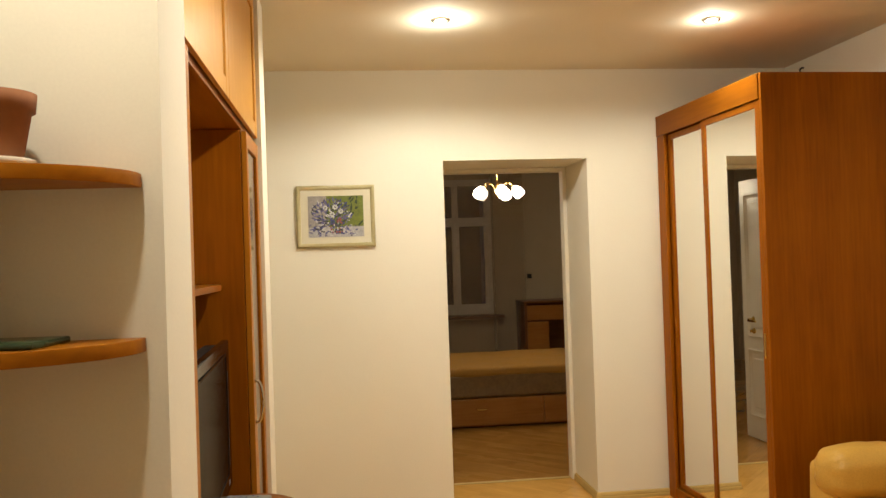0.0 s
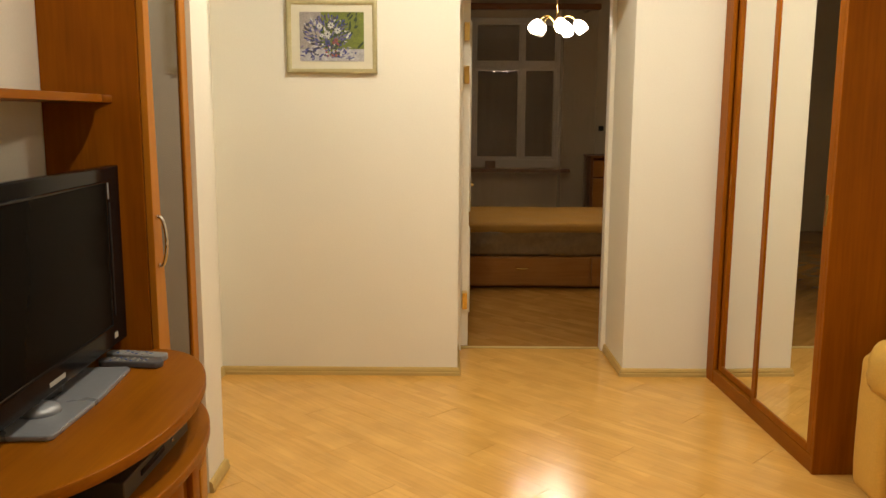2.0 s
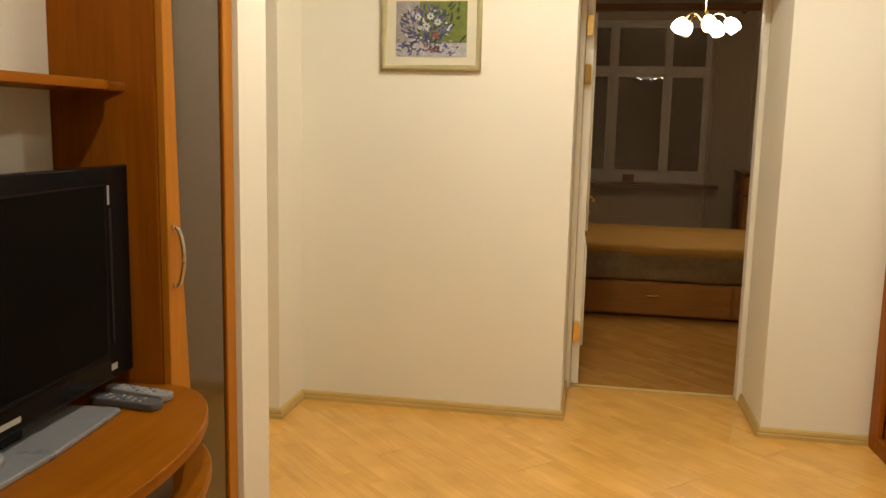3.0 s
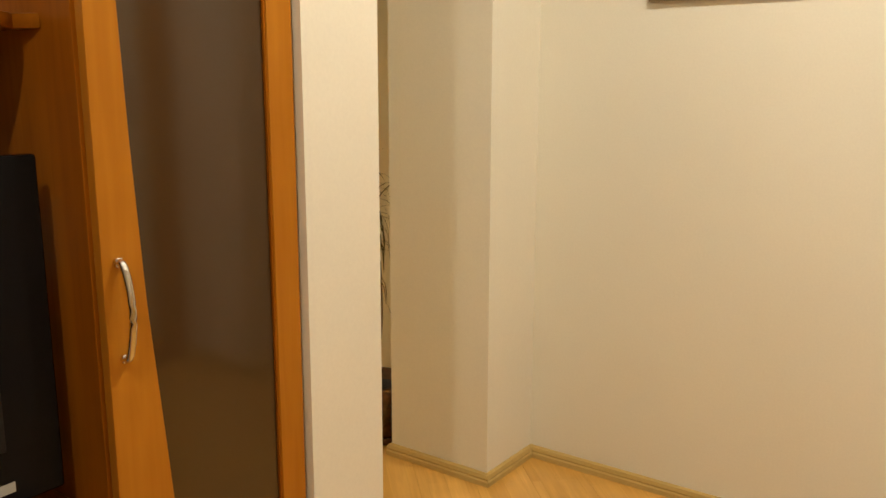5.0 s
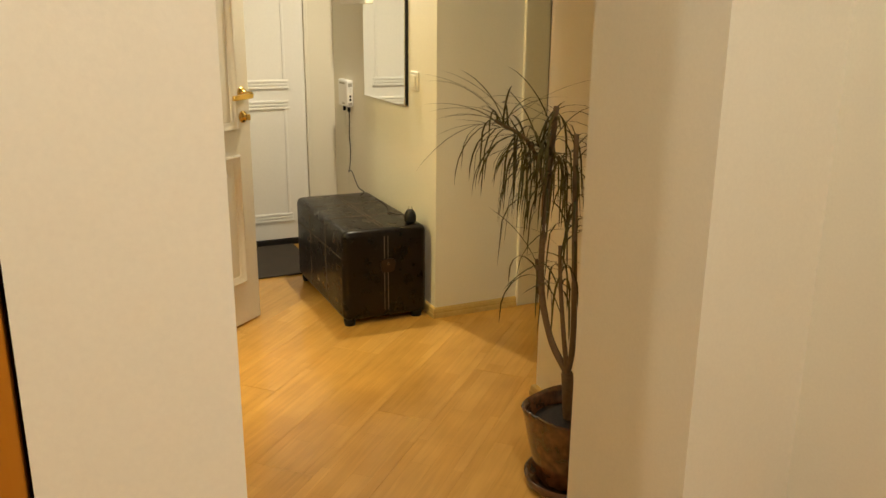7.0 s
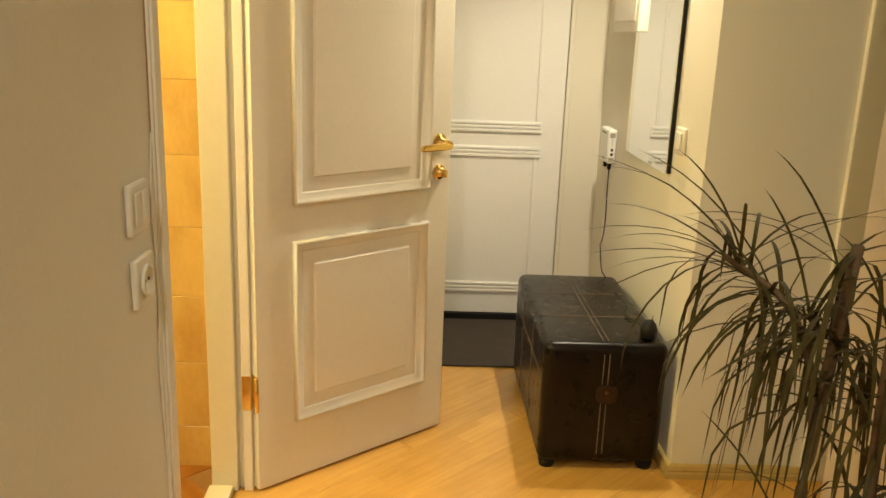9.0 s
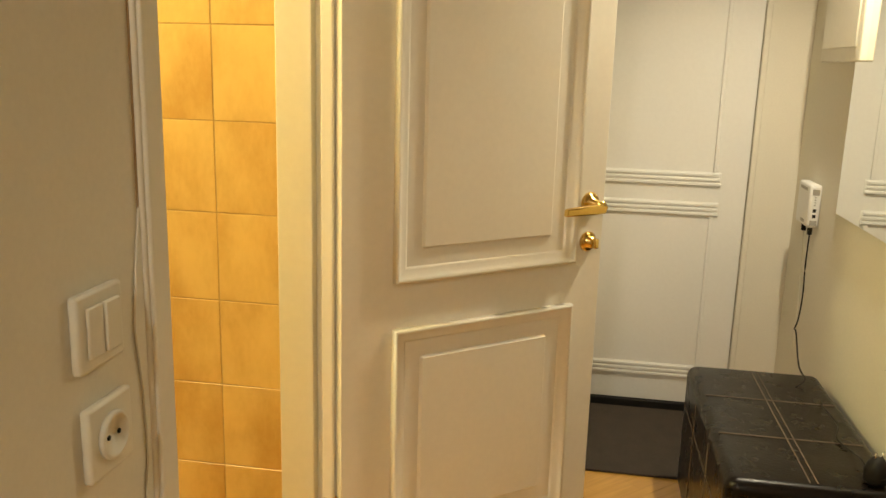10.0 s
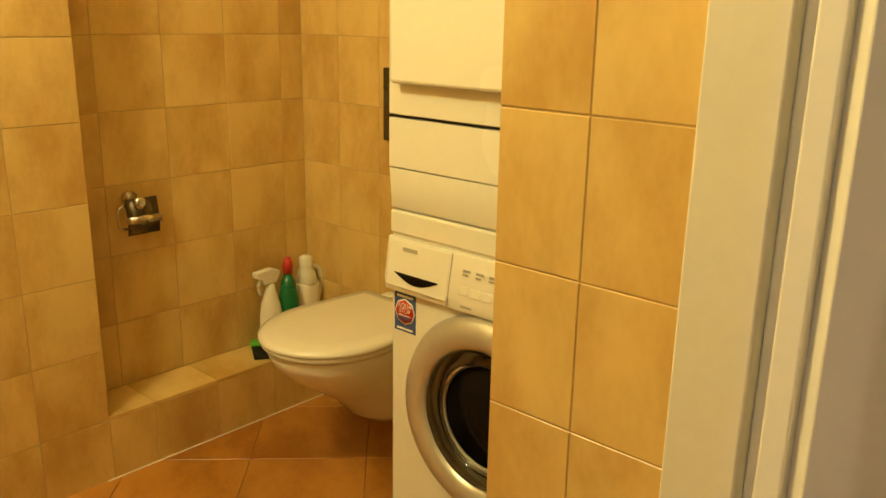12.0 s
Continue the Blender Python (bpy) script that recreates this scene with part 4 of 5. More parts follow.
part("side_panel", boxes((WX + 0.02, 0.826, 1.194, 1.216, 0, 2.345), bevel=0.002), CHERRY, ward)
part("back_panel", boxes((0.814, 0.826, 0.022, 1.194, 0, 2.345)), CHERRY, ward)
part("top_panel", boxes((WX + 0.020, 0.813, 0.023, 1.193, 2.32, 2.344)), CHERRY_Y, ward)
part("header", boxes((WX - 0.004, WX + 0.018, 0.023, 1.246, 2.222, 2.346), bevel=0.002), CHERRY_Y, ward)
part("front_stile", boxes((WX, WX + 0.022, 1.145, 1.247, 0, 2.221), bevel=0.002), CHERRY, ward)
part("plinth", boxes((WX + 0.002, WX + 0.02, 0.023, 1.144, 0, 0.072), bevel=0.002), CHERRY_Y, ward)
part("bottom_panel", boxes((WX + 0.021, 0.813, 0.023, 1.193, 0.05, 0.070)), CHERRY_Y, ward)
for y0, y1, x, lab in ((0.574, 1.143, WX + 0.026, "mirror"), (0.026, 0.642, WX + 0.002, "mirror")):
    ym = (y0 + y1) / 2
    dr = part("sliding_door", boxes((x, x + 0.022, y0, y0 + 0.042, 0.074, 2.218), (x, x + 0.022, y1 - 0.042, y1, 0.074, 2.218), (x, x + 0.022, y0 + 0.042, y1 - 0.042, 0.074, 0.105), (x, x + 0.022, y0 + 0.042, y1 - 0.042, 2.185, 2.218), bevel=0.002), CHERRY, ward)
    part("mirror", turned(boxes((0.006, 0.012, y0 - ym + 0.041, y1 - ym - 0.041, 0.104, 2.186)), pose(x, ym, 0)), MIRROR, dr, "tall mirror panel")
    yh = y1 - 0.021 if x > WX + 0.01 else y0 + 0.021
    part("finger_pull", boxes((x - 0.003, x + 0.001, yh - 0.009, yh + 0.009, 0.98, 1.10), bevel=0.0012), BRASS, dr, "recessed brass finger pull")
solid("wall_hook", tube(curve_points([(0, 0, 0), (-0.02, 0, -0.005), (-0.026, 0, -0.02), (-0.02, 0, -0.034)], 5), 0.006), BLACK_MATT, "small black hook high on the wall", "hook", place=(3.049, 5.08, 2.60))

# ---- leather sofa ----
sofa = thing("sofa", (2.288, 1.75, 0), "tan leather three-seat sofa with padded roll arms", "sofa")


def puffed(x0, x1, y0, y1, z0, z1, r=0.05, belly=0.02, wrinkle=0.004, seed=0):
    """A padded leather block with a soft belly and shallow creases."""
    bm = boxes((x0, x1, y0, y1, z0, z1), bevel=r, seg=4)
    bmesh.ops.subdivide_edges(bm, edges=[e for e in bm.edges if e.calc_length() > 0.12], cuts=5, use_grid_fill=True)
    c, h = Vector(((x0 + x1) / 2, (y0 + y1) / 2, (z0 + z1) / 2)), Vector(((x1 - x0) / 2, (y1 - y0) / 2, (z1 - z0) / 2))
    bm.normal_update()
    for v in bm.verts:
        q = Vector(((v.co[i] - c[i]) / h[i] for i in range(3)))
        s = belly * max(0, 1 - abs(q.x) ** 2) * max(0, 1 - abs(q.y) ** 2) + belly * 0.5 * max(0, 1 - abs(q.z) ** 2)
        v.co += v.normal * (s + wrinkle * noise.noise(v.co * 14 + Vector((seed, 0, 0))))
    return smooth(bm, 70)


part("base", boxes((0.03, 0.74, 0.02, 2.10, 0.06, 0.26), bevel=0.02, seg=3), TAN_LEATHER, sofa)
for y0, y1, k in ((0.24, 1.06, 1), (1.065, 1.885, 2)):
    part("front_panel", puffed(0.005, 0.06, y0 + 0.01, y1 - 0.01, 0.07, 0.285, 0.02, 0.008, 0.002, k), TAN_LEATHER, sofa)
    seat = part("seat_cushion", puffed(-0.015, 0.56, y0, y1, 0.285, 0.435, 0.045, 0.02, 0.005, k * 3), TAN_LEATHER, sofa)
    part("piping", tube([(-0.012, y0 + 0.04, 0.418), (-0.014, (y0 + y1) / 2, 0.432), (-0.012, y1 - 0.04, 0.418)], 0.004, 8), TAN_LEATHER, seat)
    part("back_cushion", puffed(0.50, 0.76, y0, y1, 0.40, 0.86, 0.07, 0.03, 0.006, k * 7), TAN_LEATHER, sofa)
for y0, y1, k in ((1.89, 2.105, 11), (0.02, 0.235, 12)):
    part("arm_panel", puffed(-0.02, 0.74, y0 + 0.01, y1, 0.055, 0.56, 0.035, 0.012, 0.003, k), TAN_LEATHER, sofa)
    arm = boxes((-0.050, 0.72, y0 - 0.055, y1 - 0.028, 0.415, 0.638), bevel=0.098, seg=8)
    bmesh.ops.subdivide_edges(arm, edges=[e for e in arm.edges if e.calc_length() > 0.1], cuts=10, use_grid_fill=True)
    arm.normal_update()
    for v in arm.verts:
        front = max(0, 1 - (v.co.x + 0.05) / 0.16)
        around = math.atan2(v.co.z - 0.52, v.co.y - (y0 + y1) / 2 + 0.04)
        v.co += v.normal * (0.006 * math.sin(v.co.x * 9) + front * 0.006 * math.sin(around * 15 + 3 * noise.noise(v.co * 9)) + 0.007 * noise.noise(v.co * 11))
    part("arm_roll", smooth(arm, 80), TAN_LEATHER, sofa, "rolled arm pad with gathered leather")
for x in (0.05, 0.68):
    for y in (0.10, 2.03):
        part("foot", boxes((x, x + 0.05, y - 0.025, y + 0.025, 0, 0.062), bevel=0.006), BLACK_MATT, sofa)

# ---- hall ----
ott = thing("ottoman", (-2.725, 5.075, 0), "black faux-leather storage ottoman with grey stitching", "ottoman")
body = boxes((-0.366, 0.366, -0.185, 0.185, 0.026, 0.410), bevel=0.028, seg=5)
bmesh.ops.subdivide_edges(body, edges=[e for e in body.edges if e.calc_length() > 0.1], cuts=6, use_grid_fill=True)
for v in body.verts:
    v.co += 0.0012 * noise.noise(v.co * 13) * v.co.normalized()
part("body", smooth(body, 70), DARK_LEATHER, ott)
for x in (-0.12, 0.12):
    part("stitch_line", boxes((x - 0.0015, x + 0.0015, -0.165, 0.165, 0.4095, 0.4125), bevel=0.0008), STITCH, ott, "grey stitched seam")
    part("stitch_line", boxes((x - 0.0015, x + 0.0015, -0.1875, -0.1845, 0.06, 0.38), bevel=0.0008), STITCH, ott)
for y in (-0.008, 0.008):
    part("stitch_line", boxes((-0.34, 0.34, y - 0.0013, y + 0.0013, 0.4095, 0.4126), bevel=0.0008), STITCH, ott)
    part("stitch_line", boxes((0.3655, 0.3685, y - 0.0013, y + 0.0013, 0.06, 0.38), bevel=0.0008), STITCH, ott)
part("stitch_line", boxes((-0.34, 0.34, -0.1875, -0.1845, 0.295, 0.2975), bevel=0.0008), STITCH, ott)
clasp = part("clasp", prism([*arc(0.006, 0.272, 0.034, 0.012, 150, 30, 6), (0.040, 0.262), *arc(0.006, 0.238, 0.030, 0.014, -20, -160, 8), (-0.028, 0.262)], 0.366, 0.373, 0.002, axis="x"), surface("dark_bronze", (0.045, 0.030, 0.018), 0.38, 0.7), ott, "dark metal clasp")
part("clasp_pin", turned(lathe([(0.001, 0), (0.006, 0), (0.005, 0.005), (0.001, 0.005)], 12), pose(0.373, 0.006, 0.262, 0, 90)), surface("aged_pin", (0.16, 0.10, 0.05), 0.4, 0.8), clasp)
for x in (-0.33, 0.325):
    for y in (-0.15, 0.15):
        part("foot", turned(lathe([(0.002, 0), (0.022, 0), (0.026, 0.02), (0.026, 0.034), (0.002, 0.034)], 18), pose(x, y, 0)), BLACK_MATT, ott)
plug = thing("power_adapter", (-2.415, 5.205, 0.412), "black power adapter and thin cable on the ottoman", "power adapter", rz=20)
part("case", lathe([(0.002, 0.0005), (0.020, 0.0005), (0.025, 0.008), (0.026, 0.030), (0.020, 0.046), (0.012, 0.056), (0.002, 0.058)], 18), BLACK_MATT, plug)
part("pin", turned(lathe([(0.001, 0), (0.0025, 0), (0.0025, 0.02), (0.001, 0.02)], 10), pose(0.0, -0.008, 0.050)), CHROME, plug)
part("pin", turned(lathe([(0.001, 0), (0.0025, 0), (0.0025, 0.02), (0.001, 0.02)], 10), pose(0.0, 0.010, 0.050)), CHROME, plug)
part("cable", tube(curve_points([(-0.02, 0, 0.012), (-0.07, 0.015, 0.02), (-0.13, 0.04, 0.004), (-0.20, 0.05, 0.004), (-0.27, 0.10, 0.006), (-0.34, 0.10, 0.03), (-0.42, 0.16, 0.004)], 6), 0.0022, 8), BLACK_MATT, plug)

mirror = thing("wall_mirror", (0, 5.29, 0), "frameless rectangular mirror with a dark edge on the hall wall", "mirror")
part("backing", boxes((-3.170, -2.638, -0.012, -0.001, 0.872, 1.80), bevel=0.001), BLACK_MATT, mirror)
part("glass", boxes((-3.172, -2.644, -0.017, -0.0122, 0.870, 1.802), bevel=0.0012), MIRROR, mirror)

switch = thing("light_switch", (-2.555, 5.29, 0.985), "ivory rocker switch beside the mirror", "light switch", "switches")
part("plate", boxes((-0.040, 0.040, -0.012, -0.0002, -0.040, 0.040), bevel=0.005), IVORY, switch)
part("rocker", boxes((-0.027, 0.027, -0.017, -0.0122, -0.027, 0.027), bevel=0.003), IVORY, switch)

sw2 = thing("light_switch", (-1.391, 4.0632, 0.989), "ivory double rocker switch beside the bathroom door", "light switch", "switches")
part("plate", boxes((-0.041, 0.041, 0, 0.011, -0.041, 0.041), bevel=0.004), IVORY, sw2)
part("rocker", boxes((-0.028, -0.001, 0.0112, 0.017, -0.027, 0.027), bevel=0.002), IVORY, sw2)
part("rocker", boxes((0.001, 0.028, 0.0112, 0.015, -0.027, 0.027), bevel=0.002), IVORY, sw2)
sock = thing("power_socket", (-1.398, 4.0632, 0.868), "ivory power socket below the double switch", "power socket")
part("plate", boxes((-0.041, 0.041, 0, 0.011, -0.041, 0.041), bevel=0.004), IVORY, sock)
part("cup", turned(lathe([(0.021, 0.0), (0.0265, 0.0), (0.0265, 0.004), (0.025, 0.0055), (0.021, 0.0055), (0.0195, 0.001), (0.002, 0.001), (0.002, 0.0)], 28), pose(0, 0.0112, 0, -90)), IVORY, sock)
for x in (-0.0095, 0.0095):
    part("pin_hole", turned(lathe([(0.0008, 0), (0.003, 0), (0.003, 0.001), (0.0008, 0.001)], 10), pose(x, 0.0123, 0, -90)), BLACK_MATT, sock)

router = thing("router", (-3.46, 5.289, 0.855), "white wall-mounted router with dark ports and cables", "router")
part("case", boxes((-0.075, 0.075, -0.036, -0.0005, -0.068, 0.068), bevel=0.008), WHITE_ENTRY, router)
for z in (-0.036, -0.018):
    part("port", boxes((0.0745, 0.0757, -0.023, -0.013, z, z + 0.011)), BLACK_MATT, router)
for z, h in ((-0.060, 0.016), (0.036, 0.018)):
    part("vent", boxes((0.0745, 0.0755, -0.029, -0.008, z, z + h)), GREY_PRINT, router)
for z in (0.004, 0.012, 0.020, 0.028):
    part("indicator", boxes((0.0745, 0.0755, -0.021, -0.016, z, z + 0.003)), GREY_PRINT, router)
for x0, x1, z in ((-0.045, 0.040, 0.046), (-0.005, 0.035, -0.056)):
    part("vent", boxes((x0, x1, -0.0368, -0.0355, z, z + 0.009)), GREY_PRINT, router)
for x in (-0.03, 0.045):
    part("plug", boxes((x - 0.006, x + 0.006, -0.024, -0.010, -0.094, -0.067), bevel=0.002), BLACK_MATT, router)
part("cable", tube(curve_points([(0.045, -0.016, -0.094), (0.050, -0.018, -0.15), (0.028, -0.012, -0.21), (0.040, -0.012, -0.30), (0.03, -0.014, -0.38), (0.06, -0.03, -0.405), (0.20, -0.06, -0.375), (0.385, -0.09, -0.418), (0.50, -0.10, -0.4185), (0.57, -0.14, -0.4185)], 6), 0.0024, 8), BLACK_MATT, router)
part("cable", tube(curve_points([(-0.03, -0.016, -0.094), (-0.034, -0.010, -0.20), (-0.02, -0.008, -0.33), (-0.03, -0.008, -0.50)], 6), 0.002, 8), IVORY, router)
meter = thing("fuse_box", (-3.27, 5.289, 1.5), "ivory fuse box mounted high on the hall wall", "fuse box")
part("case", boxes((-0.19, 0.19, -0.036, -0.0005, -0.203, 0.2), bevel=0.004), IVORY, meter)
part("cover", boxes((-0.165, 0.165, -0.042, -0.0362, -0.165, 0.18), bevel=0.003), IVORY, meter)

# ---- dracaena ----
plant = thing("potted_dracaena", (-0.995, 5.105, 0), "tall dracaena with several canes and drooping leaves in a glazed pot", "potted plant")


def squared(profile, seg=40, power=3.2):
    bm = lathe(profile, seg)
    for v in bm.verts:
        r = math.hypot(v.co.x, v.co.y)
        if r > 1e-5:
            a = math.atan2(v.co.y, v.co.x)
            k = (abs(math.cos(a)) ** power + abs(math.sin(a)) ** power) ** (-1 / power)
            w = min(max(v.co.z / 0.2, 0), 1)
            v.co.x *= 1 + (k - 1) * w
            v.co.y *= 1 + (k - 1) * w
    return bm


part("saucer", lathe([(0.002, 0.0005), (0.105, 0.0005), (0.122, 0.012), (0.126, 0.036), (0.120, 0.037), (0.112, 0.014), (0.002, 0.012)], 40), GLAZE, plant)
pot_bm = squared([(0.002, 0.014), (0.082, 0.014), (0.090, 0.03), (0.108, 0.13), (0.118, 0.215), (0.124, 0.232), (0.120, 0.238), (0.110, 0.226), (0.098, 0.14), (0.080, 0.05), (0.002, 0.05)])
part("pot", turned(pot_bm, pose(0, 0, 0, 0, 0, 18)), GLAZE, plant, "brown crackle-glazed pot")
part("soil", lathe([(0.002, 0.15), (0.099, 0.15), (0.103, 0.195), (0.05, 0.203), (0.002, 0.206)], 30), SOIL, plant)
fork = Vector((0.012, -0.032, 0.345))
part("trunk", tube(curve_points([(0.0, -0.006, 0.18), (0.002, -0.016, 0.26), fork], 6), 0.019, 10, taper=0.016), BARK, plant)
# each cane: its line, thickness, number and length of its leaves, the way they lean, the length of its leafy end
canes = [
    ([fork, (-0.035, -0.062, 0.44), (-0.055, -0.085, 0.60), (-0.048, -0.082, 0.84), (-0.028, -0.078, 1.05)], 0.010, 62, 0.26, (0.0, 0.0), 0.24),
    ([(-0.050, -0.083, 0.78), (-0.052, -0.098, 0.88), (-0.070, -0.135, 0.965), (-0.120, -0.200, 1.010)], 0.006, 96, 0.25, (-0.50, -0.40), 0.20),
    ([fork, (0.042, -0.040, 0.43), (0.060, -0.055, 0.58), (0.050, -0.062, 0.82), (0.042, -0.062, 0.99)], 0.009, 40, 0.24, (0.0, -0.1), 0.26),
    ([fork, (0.016, -0.052, 0.46), (0.004, -0.062, 0.60), (0.0, -0.066, 0.70)], 0.007, 18, 0.20, (-0.1, -0.1), 0.12),
    ([(-0.052, -0.083, 0.56), (-0.060, -0.090, 0.60), (-0.064, -0.096, 0.65)], 0.006, 10, 0.20, (-0.2, -0.2), 0.06),
]
rng = random.Random(11)


def blade(bm, base, out, rise, length, width, bend):
    """One narrow arching leaf, folded along its middle."""
    steps, rows = 7, []
    side = Vector((-out.y, out.x, 0))
    p, slope = Vector(base), rise
    for i in range(steps + 1):
        t = i / steps
        w = width * (0.55 + 0.9 * t) * (1 - t) ** 0.55 if t > 0.12 else width * 0.75
        lift = Vector((0, 0, 0.25 * w))
        rows.append((bm.verts.new(p - side * w + lift), bm.verts.new(p), bm.verts.new(p + side * w + lift)))
        p = p + (out * math.cos(slope) + Vector((0, 0, 1)) * math.sin(slope)) * length / steps
        slope -= bend * rng.uniform(0.7, 1.3) * (1.25 - 0.5 * t)
        slope = max(slope, -1.48)
    for a, b in zip(rows, rows[1:]):
        bm.faces.new((a[0], a[1], b[1], b[0]))
        bm.faces.new((a[1], a[2], b[2], b[1]))


for line, r, count, length, lean, leafy in canes:
    pts = curve_points(line, 6)
    cane = part("cane", tube(pts, r, 8, taper=r * 0.7), BARK, plant)
    bm = bmesh.new()
    tip, down = pts[-1], (pts[-1] - pts[-7]).normalized()
    count = int(count * 0.9)
    for i in range(count):
        t = i / count
        base = tip - down * leafy * (1 - t)
        a = i * 2.39996 + rng.uniform(-0.3, 0.3)
        out = Vector((math.cos(a) + lean[0], math.sin(a) + lean[1], 0))
        if out.length < 0.2:
            out = Vector((-1, -0.3, 0))
        out.normalize()
        ln = length * rng.uniform(0.65, 1.1)
        room = 9
        if out.y > 0.05:
            room = (0.185 - base.y) / out.y
        if out.x > 0.05:
            room = min(room, (0.115 - base.x) / out.x)
        stiff = rng.random() < 0.10 + 0.34 * (t > 0.55)
        rise = rng.uniform(0.1, 1.15) if stiff else rng.uniform(-0.5, 0.75)
        blade(bm, base, out, rise, min(ln * (1.0 if stiff else 1.05), max(room, 0.05) * (1.0 if stiff else 1.5)), rng.uniform(0.0028, 0.0050), rng.uniform(0.07, 0.18) if stiff else rng.uniform(0.22, 0.46))
    part("leaf_rosette", smooth(bm, 80), LEAF, plant, "drooping narrow dark green leaves")

# ---- bathroom things ----
washer = thing("washing_machine", (-2.75, 3.02, 0), "white front-loading washing machine with a silver porthole", "washing machine")
part("cabinet", boxes((-0.46, 0.0, 0.0, 0.595, 0.012, 0.830), bevel=0.006), WHITE_PLASTIC, washer)
part("plinth", boxes((0.0002, 0.004, 0.004, 0.591, 0.016, 0.078), bevel=0.0015), WHITE_PLASTIC, washer)
part("top_trim", boxes((-0.03, 0.006, 0.0, 0.595, 0.779, 0.830), bevel=0.005), WHITE_PLASTIC, washer)
part("control_panel", turned(prism([(0.0, 0.648), (0.020, 0.655), (0.024, 0.68), (0.010, 0.772), (0.0, 0.774)], 0.0005, 0.5945, 0.002, axis="y"), Matrix.Identity(4)), WHITE_PLASTIC, washer)
drawer = part("detergent_drawer", turned(boxes((0, 0.004, 0.006, 0.184, -0.048, 0.054), bevel=0.002), pose(0.0155, 0, 0.714, 0, -8.5)), WHITE_PLASTIC, washer)
# Flat black plate gives the recess its shade; the drawer isn't hollowed.
part("grip", turned(prism([(0.03, 0.0), *[(0.03 + 0.13 * i / 10, -0.020 * math.sin(math.pi * i / 10)) for i in range(1, 10)], (0.16, 0.0)], 0.0, 0.0012, axis="x"), pose(0.0225, 0, 0.700, 0, -8.5)), BLACK_MATT, drawer, "black crescent for the shade in the grip recess")
part("name_plate", turned(boxes((0, 0.0008, 0.05, 0.092, -0.004, 0.004)), pose(0.0155, 0, 0.752, 0, -8.5)), GREY_PRINT, drawer)
part("seam", turned(boxes((0, 0.0007, 0.186, 0.1885, -0.056, 0.056)), pose(0.0185, 0, 0.714, 0, -8.5)), GREY_PRINT, washer)
for i in range(4):
    part("button", turned(boxes((0, 0.004, 0.215 + i * 0.03, 0.240 + i * 0.03, -0.010, 0.010), bevel=0.002), pose(0.0185, 0, 0.700, 0, -8.5)), WHITE_PLASTIC, washer)
for i in range(3):
    for short, z0, z1 in ((0.0, -0.0025, 0.0025), (0.006, -0.010, -0.0065)):
        part("caption", turned(boxes((0, 0.0007, 0.222 + i * 0.034, 0.242 - short + i * 0.034, z0, z1)), pose(0.0175, 0, 0.742, 0, -8.5)), GREY_PRINT, washer)
part("caption", turned(boxes((0, 0.0007, 0.22, 0.25, -0.003, 0.003)), pose(0.0215, 0, 0.668, 0, -8.5)), GREY_PRINT, washer)
part("display", turned(boxes((0, 0.001, 0.325, 0.385, -0.012, 0.012)), pose(0.0165, 0, 0.735, 0, -8.5)), BLACK_GLOSS, washer)
part("dial", turned(lathe([(0.002, 0), (0.034, 0), (0.032, 0.018), (0.022, 0.022), (0.002, 0.022)], 30), pose(0.018, 0.48, 0.714, 0, 81.5)), WHITE_PLASTIC, washer)
port = part("porthole_door", turned(lathe([(0.150, 0.0), (0.222, 0.0), (0.224, 0.010), (0.211, 0.030), (0.180, 0.038), (0.158, 0.030), (0.150, 0.012)], 64), pose(0.0004, 0.285, 0.430, 0, 90)), STEEL_RING, washer, "satin silver door ring")
part("bowl_glass", turned(lathe([(0.152, 0.012), (0.150, 0.022), (0.120, 0.012), (0.112, -0.05), (0.095, -0.085), (0.002, -0.095), (0.002, -0.092), (0.092, -0.081), (0.108, -0.048), (0.117, 0.008), (0.146, 0.013)], 56), pose(0.006, 0.285, 0.430, 0, 90)), DRUM_GLASS, port, "thick greenish bowl glass")
for r, z in ((0.148, 0.003), (0.134, 0.001), (0.121, 0.004)):
    part("gasket_ring", turned(lathe([(r - 0.008, 0.0), (r - 0.004, 0.006), (r, 0.004), (r, 0.0)], 48), pose(0.0006 + z, 0.285, 0.430, 0, 90)), GREY_PRINT, port)
part("drum", turned(lathe([(0.002, 0.0), (0.149, 0.0), (0.149, 0.0008), (0.002, 0.0008)], 48), pose(0.0004, 0.285, 0.430, 0, 90)), BLACK_GLOSS, washer, "dark drum opening")
for x in (-0.42, -0.03):
    for y in (0.04, 0.555):
        part("foot", turned(lathe([(0.002, 0.0), (0.018, 0.0), (0.018, 0.014), (0.002, 0.014)], 14), pose(x, y, 0.004)), BLACK_MATT, washer)
sticker = part("sticker", boxes((0.0003, 0.0011, 0.010, 0.075, 0.556, 0.645)), BLUE_PRINT, washer, "blue sticker with a red octagon")
part("octagon", turned(lathe([(0.001, 0), (0.031, 0), (0.031, 0.0006), (0.001, 0.0006)], 8), pose(0.0011, 0.0425, 0.603, 0, 90)), WHITE_PRINT, sticker)
part("octagon_red", turned(lathe([(0.001, 0), (0.0275, 0), (0.0275, 0.0005), (0.001, 0.0005)], 8), pose(0.0017, 0.0425, 0.603, 0, 90)), RED_PLASTIC, sticker)
for z in (0.5855, 0.590, 0.5945):
    part("wave", boxes((0.0022, 0.0027, 0.024, 0.061, z - 0.0014, z + 0.0010)), BLUE_PRINT if z < 0.594 else WHITE_PRINT, sticker)
